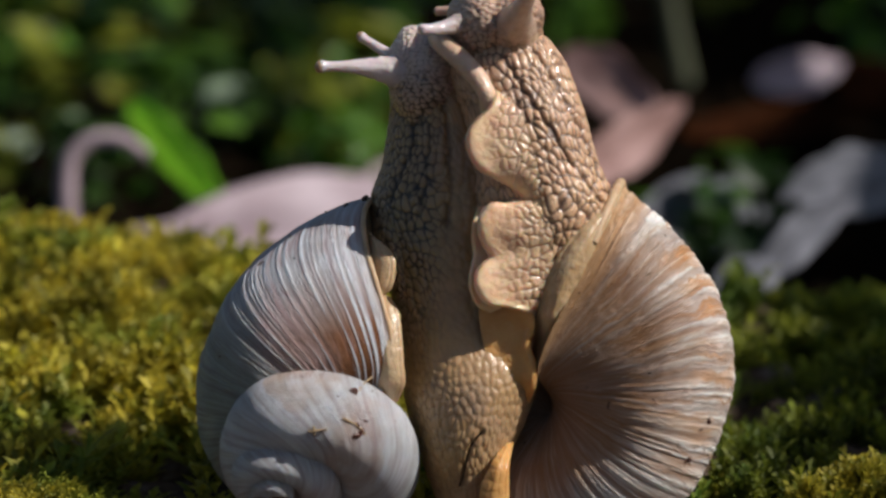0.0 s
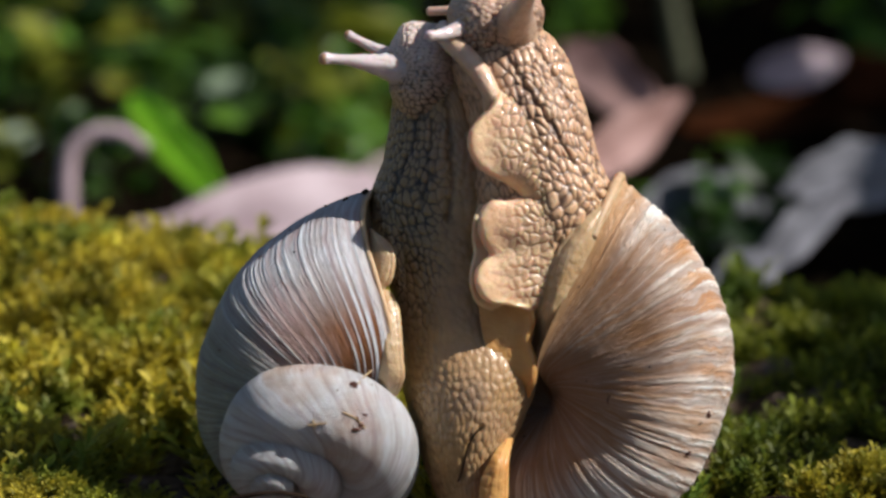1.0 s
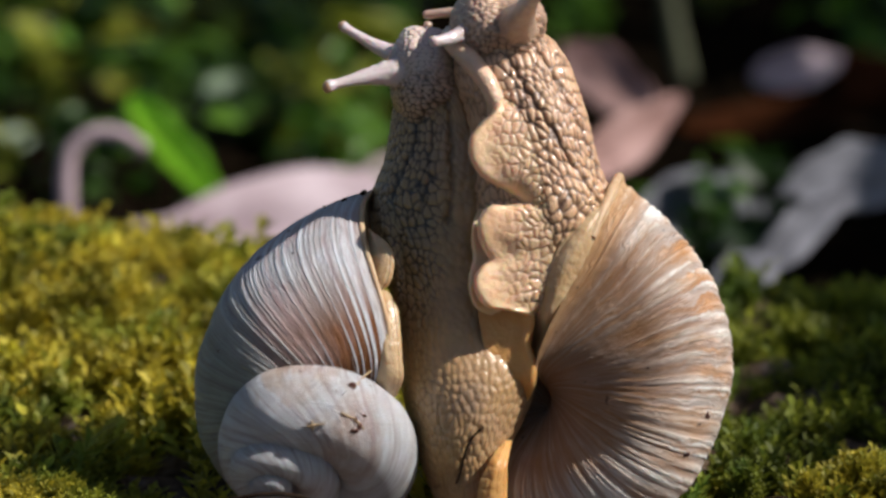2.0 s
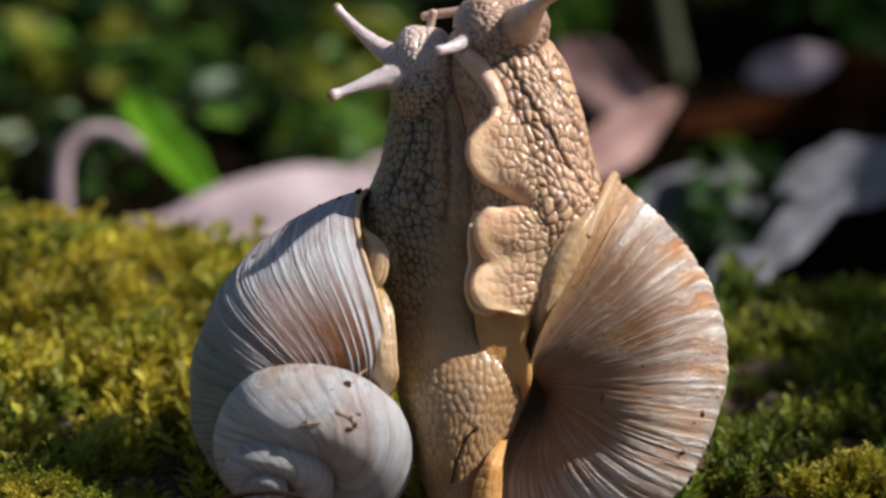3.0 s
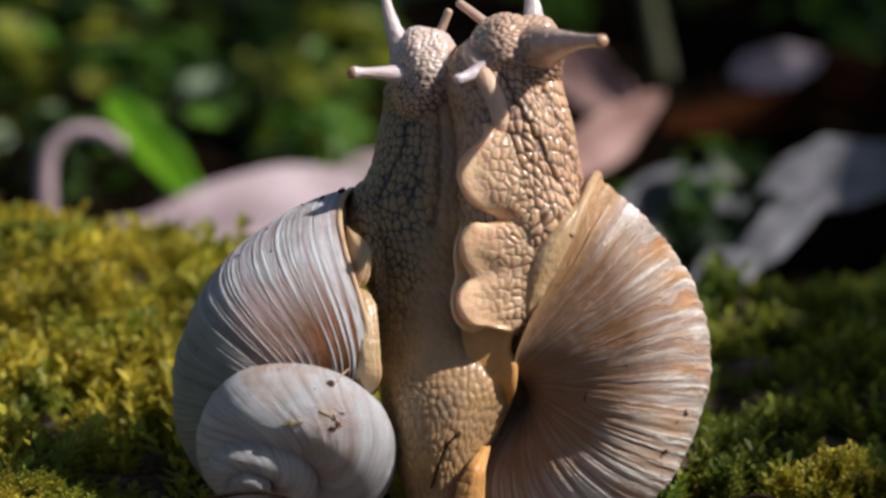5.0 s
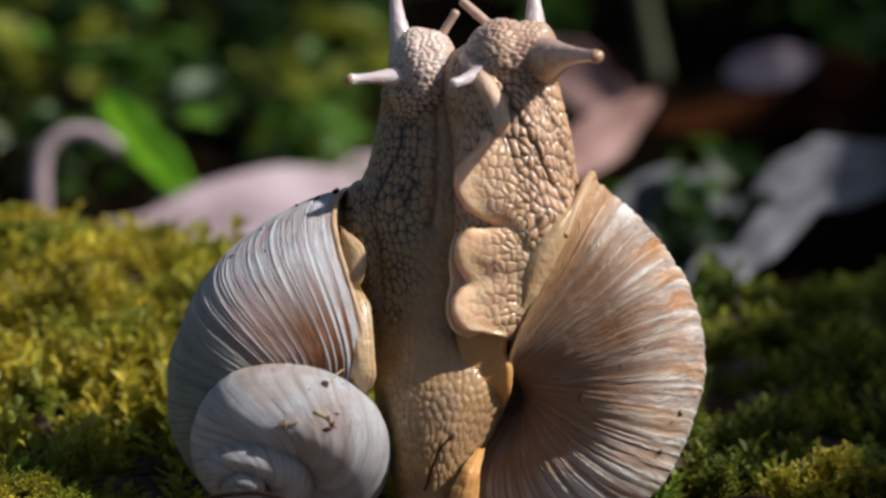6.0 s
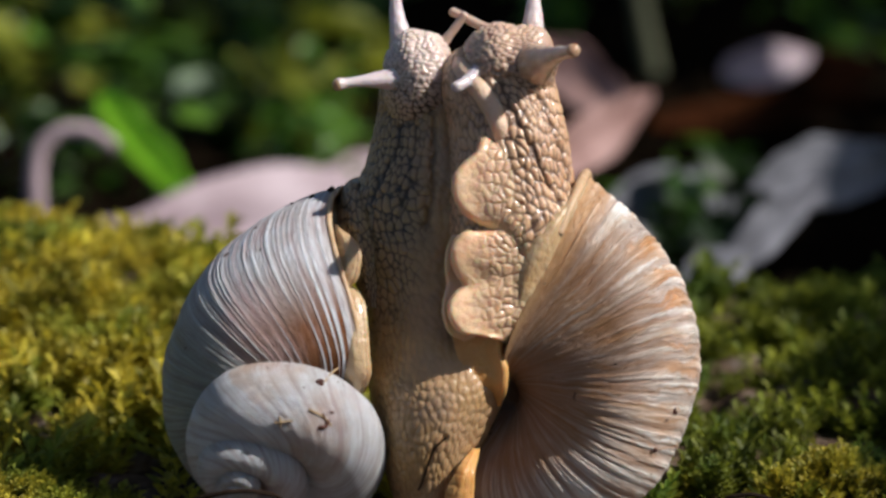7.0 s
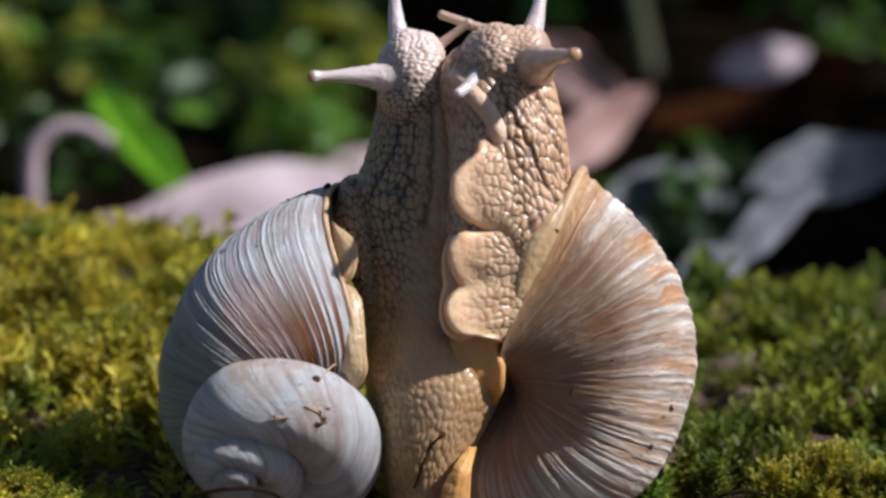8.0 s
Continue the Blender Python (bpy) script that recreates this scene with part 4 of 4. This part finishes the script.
def moss_sprig(leaves, seed):
    rng = np.random.default_rng(seed)
    verts, faces = [], []
    for i in range(leaves):
        h = (i + 0.6) / leaves
        a = i * 2.4 + rng.uniform(-0.3, 0.3)
        out, up = 0.42 * (1.1 - 0.6 * h), rng.uniform(0.15, 0.45)
        d, e = np.array([np.cos(a), np.sin(a), 0]), np.array([-np.sin(a), np.cos(a), 0])
        b = np.array([0, 0, h * 0.85])
        k = len(verts)
        verts += [b, b + d * out * 0.5 + e * 0.10 + [0, 0, up * 0.6], b + d * out + [0, 0, up * 0.8], b + d * out * 0.5 - e * 0.10 + [0, 0, up * 0.6]]
        faces.append((k, k + 1, k + 2, k + 3))
    return np.array(verts), np.array(faces)


rng = np.random.default_rng(3)
count = 18000
sx, sy = rng.uniform(-0.115, 0.125, count), rng.uniform(0.0, 0.135, count) 
sz = ground_height(sx, sy) - 0.0006
keep = wobble(sx / 0.007, sy / 0.007, 21) + 0.5 * wobble(sx / 0.003, sy / 0.003, 22) > -0.30 + 0.25 * (sx > 0.03) + 0.35 * np.clip((0.035 - sy) / 0.02, 0, 1) * (sx < 0)
tall = (0.0040 + 0.0042 * rng.random(count)) * (1 - 0.25 * (sx > 0.03)) * (1 + 0.5 * wobble(sx / 0.009, sy / 0.009, 7))
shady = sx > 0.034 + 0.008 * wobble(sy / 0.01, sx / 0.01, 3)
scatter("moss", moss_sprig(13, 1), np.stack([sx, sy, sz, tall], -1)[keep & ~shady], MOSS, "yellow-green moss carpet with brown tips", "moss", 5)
scatter("moss", moss_sprig(13, 2), np.stack([sx, sy, sz, tall], -1)[keep & shady], MOSS_GREEN_SHADED, "green moss carpet with its patchy shade darkened into the colour", "moss", 6)


def tuft(cx, cy, wide, high, count, seed, mat, label):
    """A little dome of moss."""
    rng = np.random.default_rng(seed)
    a, r = rng.uniform(0, 2 * np.pi, count), np.sqrt(rng.random(count))
    x, y = cx + wide * r * np.cos(a), cy + wide * 0.7 * r * np.sin(a)
    z = ground_height(x, y) + high * (1 - r ** 2) - 0.001
    size = rng.uniform(0.002, 0.004, count)
    return scatter("moss_tuft", moss_sprig(11, seed), np.stack([x, y, z, size], -1), mat, label, "moss", seed, "")


tuft(0.0615, 0.008, 0.009, 0.0075, 420, 31, MOSS, "yellowish moss tuft with brown tips")
tuft(0.0535, 0.004, 0.0035, 0.0055, 90, 37, MOSS, "yellowish moss tuft with brown tips")
tuft(0.0445, 0.006, 0.0022, 0.005, 50, 39, MOSS_GREEN_SHADED, "small green moss tuft beside the shell")
tuft(-0.001, 0.012, 0.004, 0.0075, 120, 33, HERB, "small green moss tuft between the shells")
tuft(-0.052, 0.004, 0.012, 0.003, 360, 35, MOSS, "dark olive moss tuft")
tuft(-0.060, -0.016, 0.024, 0.0090, 1500, 41, MOSS, "sunlit yellow-green moss cushion")


# ---- litter and plants behind ----
def leaf_mesh(name, length, width, fold, curl, wave, seed, n=36, m=17, point=1.0):
    """A leaf blade along +x, with a fold at its midrib, curled up at the end, of real thickness."""
    s, t = np.linspace(0, 1, n)[:, None], np.linspace(-1, 1, m)[None]
    half = width / 2 * np.sin(np.pi * np.clip(s, 0.001, 0.999) ** 0.8) ** (0.75 * point) + 0.0004
    half = half * (1 + 0.12 * wobble(s * 7 + 0 * t, np.sign(t) * 3 + 0 * s, seed))
    y = half * t
    z = fold * np.abs(y) + wave * wobble(s * 3.5 + 0 * t, t * 1.6 + 0 * s, seed + 1) * length * 0.2 + curl * length * s ** 2
    x = s * length + 0 * t
    z = z - 0.012 * length * np.exp(-(t * m / 2) ** 2)
    top = np.stack([x, y, z], -1)
    low = top - np.array([0, 0, 0.0006])
    p = np.concatenate([top, low[:, ::-1]], 1)
    return mesh_of(name, p.reshape(-1, 3), grid_faces(n, 2 * m))


def at_view(x, y, dist):
    """World point at that distance from the lens on the drawing grid."""
    k = dist / 0.511 * 0.08 * MM
    return FRAME @ Vector(((x - 784) * k, (441 - y) * k, DIST - dist))


def laid_leaf(tail, tip, dist, dist2, width, face, mat, label, fold=0.15, curl=0.0, wave=0.1, seed=0, name="dead_leaf", category="dead leaf", point=1.0):
    """A leaf from its stalk end to its tip; face tilts the blade about its length (degrees from facing up)."""
    a, b = at_view(*tail, dist), at_view(*tip, dist2)
    x = b - a
    length = x.length
    x.normalize()
    y = Vector((0, 0, 1)).cross(x).normalized()
    z = x.cross(y)
    m = Matrix(((x.x, y.x, z.x, a.x), (x.y, y.y, z.y, a.y), (x.z, y.z, z.z, a.z), (0, 0, 0, 1))) @ Matrix.Rotation(radians(face), 4, "X")
    ob = thing(name, leaf_mesh(name, length, width, fold, curl, wave, seed, point=point), mat, label, category)
    ob.matrix_world = m
    if name != "leaflet":
        rib = leaf_mesh(name, length, width, fold, curl, wave, seed, point=point)
        mid = [rib.vertices[i * 34 + 8].co.copy() + Vector((0, 0, 0.0003)) for i in range(0, 36, 3)]
        bpy.data.meshes.remove(rib)
        part("midrib", stem_mesh("midrib", mid, 0.0007, 0.0003, 8, 30), mat, ob)
    return ob


laid_leaf((232, 412), (1000, 455), 0.78, 0.83, 0.030, 44, LITTER_PINK, "pale pinkish dry beech leaf lying on litter", 0.25, 0.03, 0.16, 1, point=2.7)
laid_leaf((620, 350), (745, 296), 0.84, 0.86, 0.008, 60, LITTER_PINK, "small mauve dry leaf behind a larger one", 0.3, 0.05, 0.1, 16)
laid_leaf((1010, 325), (1195, 190), 0.77, 0.82, 0.011, 62, LITTER_DUSK, "curled pinkish brown dry leaf", 0.3, 0.05, 0.12, 2)
laid_leaf((1000, 92), (1180, 235), 0.84, 0.82, 0.013, 50, LITTER_DUSK, "shrivelled mauve dry leaf", 0.3, 0.0, 0.15, 12)
laid_leaf((1335, 148), (1488, 118), 0.95, 0.97, 0.0100, 60, LITTER_PINK, "small pale dry leaf on dark litter", 0.2, 0.05, 0.1, 3)
laid_leaf((1110, 412), (1450, 350), 0.78, 0.80, 0.019, 50, LITTER, "flat grey dead leaf lying on litter", 0.1, 0.0, 0.12, 4)
laid_leaf((1395, 345), (1660, 300), 0.75, 0.78, 0.0150, 60, LITTER, "crumpled grey dead leaf", 0.35, 0.03, 0.35, 5)
laid_leaf((1335, 490), (1500, 345), 0.72, 0.74, 0.0080, 55, LITTER, "narrow crumpled grey dead leaf", 0.35, 0.05, 0.3, 15)
laid_leaf((1265, 515), (1380, 478), 0.70, 0.71, 0.009, 60, LITTER, "small grey leaf fragment", 0.2, 0.0, 0.1, 6)
laid_leaf((1200, 240), (1600, 195), 0.9, 0.92, 0.012, 30, LITTER_BROWN, "rotten brown leaf with the litter's shade in its colour", 0.3, 0.0, 0.2, 7)
laid_leaf((1480, 160), (1600, 130), 0.9, 0.92, 0.012, 50, LITTER_BROWN, "rotten brown leaf with the litter's shade in its colour", 0.3, 0.05, 0.2, 8)
laid_leaf((385, 360), (232, 180), 0.80, 0.82, 0.0080, -45, BLADE, "fresh bright green blade growing from litter", 0.25, 0.0, 0.02, 9, "grass_blade", "grass", 0.6)


for lx, ly, ld, turn in ((208, 155, 1.0, 40), (235, 90, 1.1, 45), (30, 130, 1.05, 50), (30, 260, 0.9, 45), (480, 220, 0.95, 40), (640, 215, 1.0, 50)):
    laid_leaf((lx - 22, ly + 12), (lx + 26, ly - 14), ld, ld + 0.004, 0.0065, turn, PALE_LEAF if lx == 30 else HERB_OLIVE, "small pale green leaf among the plants", 0.3, 0.0, 0.05, lx, "leaflet", "leaf", 0.7)
laid_leaf((378, 196), (424, 140), 0.93, 0.95, 0.0085, 30, PALE_LEAF, "pale greyish green leaf catching the light", 0.2, 0.0, 0.05, 21, "leaflet", "leaf", 0.7)
arch = thing("dry_stalk", stem_mesh("dry_stalk", [at_view(x, y, 0.78) for x, y in ((122, 420), (118, 330), (125, 275), (160, 245), (215, 245), (260, 275))], 0.0021, 0.0015),
             STEM, "pale pinkish dry stalk bent in an arch", "stalk")
thing("dry_stalk", stem_mesh("dry_stalk", [at_view(x, y, 1.0) for x, y in ((1215, 150), (1200, 90), (1185, 0), (1175, -80))], 0.003, 0.0022),
      STALK, "olive upright dry plant stalk", "stalk")


def herb(x, y, dist, spread, leaves, size, seed, mat=None):
    """A low leafy plant: thin stem and many small cupped leaves."""
    rng = np.random.default_rng(seed)
    green = mat or (HERB, HERB_SHADED, HERB_OLIVE, HERB, HERB_SHADED)[seed % 5]
    base = at_view(x, y, dist)
    foot = Vector((base.x, base.y, float(ground_height(np.array(base.x), np.array(base.y)))))
    top = max(base.z + spread * 0.5, foot.z + 0.02)
    ob = tagged(new("herb"), "low green leafy plant on the woodland floor", "plant", "leafy plants behind")
    ob.location = foot
    part("stem", stem_mesh("stem", [(0, 0, -0.004), (0.002, 0.001, (top - foot.z) * 0.5), (0, 0.003, top - foot.z)], 0.0011, 0.0006, 8, 16), green, ob)
    verts, faces = [], []
    n, m = 7, 5
    for i in range(leaves):
        c = np.array([rng.normal(0, spread * 0.45), rng.normal(0, spread * 0.4), (top - foot.z) * rng.uniform(0.12, 1.1)])
        ln = size * rng.uniform(0.6, 1.3)
        yaw, lift, roll = rng.uniform(0, 6.28), rng.uniform(-0.4, 0.9), rng.normal(0, 0.5)
        rot = np.array(Euler((roll, -lift, yaw)).to_matrix())
        s, t = np.linspace(0, 1, n)[:, None], np.linspace(-1, 1, m)[None]
        half = ln * 0.36 * np.sin(np.pi * np.clip(s, 0.02, 0.98) ** 0.8)
        q = np.stack([s * ln + 0 * t, half * t, 0.35 * np.abs(half * t) - 0.25 * ln * s ** 2], -1).reshape(-1, 3)
        k = sum(len(v) for v in verts)
        verts.append(q @ rot.T + c)
        faces.append(grid_faces(n, m, False) + k)
    part("foliage", mesh_of("foliage", np.concatenate(verts), np.concatenate(faces)), green, ob)
    return ob


rng = np.random.default_rng(12)
for i in range(16):
    herb(rng.uniform(-40, 680), rng.uniform(250, 330), rng.uniform(0.84, 0.95), rng.uniform(0.010, 0.018), 26, rng.uniform(0.006, 0.010), 80 + i)
for i in range(24):
    hx, hd = rng.uniform(-60, 700), rng.uniform(0.92, 1.35)
    hy = rng.uniform(20, 300)
    # plants in the dark upper stretch take the shaded green
    herb(hx, hy, hd, rng.uniform(0.012, 0.03), rng.integers(9, 18), rng.uniform(0.010, 0.020), i, HERB_SHADED if hx > 440 and hy < 150 else None)
for i, (hx, hy, hd) in enumerate(((1020, 40, 1.1), (1080, 20, 1.2), (1260, 30, 1.15), (1520, 25, 1.0), (1270, 440, 0.74), (1240, 380, 0.8), (1330, 400, 0.78))):
    herb(hx, hy, hd, 0.014, 24, 0.010, 50 + i)


def bough(ob, root, centre, half, leaves, size, seed, mat):
    """A limb with a loose cloud of leaves round its end, as two parts of ob."""
    rng = np.random.default_rng(seed)
    a, b = Vector(root), Vector(centre)
    mid = (a + b) / 2 + Vector((0.02, 0.01, 0.06))
    limb = part("branch", stem_mesh("branch", [a, mid, b], 0.004, 0.0015, 8, 24), BARK, ob)
    verts, faces = [], []
    n, m = 7, 5
    s, t = np.linspace(0, 1, n)[:, None], np.linspace(-1, 1, m)[None]
    for i in range(leaves):
        d = rng.normal(0, 1, 3)
        d *= rng.random() ** 0.4 / np.linalg.norm(d)
        ln = size * rng.uniform(0.7, 1.3)
        rot = np.array(Euler((rng.normal(0, 0.5), rng.normal(0.3, 0.4), rng.uniform(0, 6.28))).to_matrix())
        wide = ln * 0.36 * np.sin(np.pi * np.clip(s, 0.02, 0.98) ** 0.8)
        q = np.stack([s * ln + 0 * t, wide * t, 0.3 * np.abs(wide * t) - 0.2 * ln * s ** 2], -1).reshape(-1, 3)
        verts.append(q @ rot.T + d * np.array(half))
        faces.append(grid_faces(n, m, False) + i * n * m)
    crown = part("foliage", mesh_of("foliage", np.concatenate(verts), np.concatenate(faces)), mat, ob)
    crown.location = b
    return limb, crown


def upstream(x, y, along):
    """A place on the way to the sun from a spot on the ground."""
    return Vector((x, y, 0)) + SUN * along


# added out of view: boughs set towards the sun to shade moss and litter
sapling = tagged(new("sapling"), "unseen leafy sapling added to shade the moss and litter", "sapling")
sapling.location = (0.62, 0.16, -0.03)
part("trunk", stem_mesh("trunk", [(0, 0, -0.02), (0.01, 0.02, 0.2), (-0.01, 0.03, 0.42), (0.02, 0.1, 0.7)], 0.009, 0.004, 12, 40), BARK, sapling)
FORK = Vector((0.0, 0.025, 0.3))
BOUGHS = {key: bough(sapling, FORK, upstream(x, y, along) - sapling.location, half, leaves, size, seed, HERB)
          for key, x, y, along, half, leaves, size, seed in (
              ("moss", 0.13, 0.05, 0.5, (0.075, 0.13, 0.03), 520, 0.030, 61),
              ("litter", 0.195, 0.33, 0.62, (0.115, 0.14, 0.05), 420, 0.040, 62),
              ("shade", -0.10, 0.75, 1.15, (0.16, 0.30, 0.07), 120, 0.055, 64),
              ("plants", 0.22, 0.62, 0.9, (0.14, 0.24, 0.06), 380, 0.045, 63))}
# second unseen helper, a tree whose crown keeps sun off the far ground
tree = tagged(new("shade_tree"), "unseen broadleaf tree added to shade the ground behind", "tree")
tree.location = (1.75, 0.35, -0.03)
part("trunk", stem_mesh("trunk", [(0, 0, -0.05), (0.02, 0.02, 0.5), (-0.02, 0.04, 1.0), (0.03, 0.05, 1.6)], 0.035, 0.018, 14, 50), BARK, tree)
for key, (x, y, along, half, leaves, seed) in enumerate(((0.32, 0.95, 1.7, (0.30, 0.35, 0.12), 520, 71), (0.30, 1.6, 2.0, (0.4, 0.4, 0.15), 420, 72), (-0.25, 1.7, 2.3, (0.35, 0.4, 0.15), 360, 73))):
    bough(tree, (0, 0.03, 0.7 + 0.15 * key), upstream(x, y, along) - tree.location, half, leaves, 0.09, seed, HERB_SHADED)
twig = thing("twig", stem_mesh("twig", [at_view(x, y, d) for x, y, d in ((400, 898, 0.487), (450, 886, 0.486), (500, 883, 0.486), (545, 892, 0.487), (560, 905, 0.487))], 0.00035, 0.0003, 10, 30), TWIG, "thin dark twig lying on moss", "twig")
thing("twig", stem_mesh("twig", [at_view(x, y, d) for x, y, d in ((1330, 905, 0.50), (1350, 895, 0.499), (1385, 891, 0.499), (1420, 900, 0.50))], 0.0003, 0.00025, 10, 30), TWIG, "thin dark twig lying on moss", "twig")

motions()
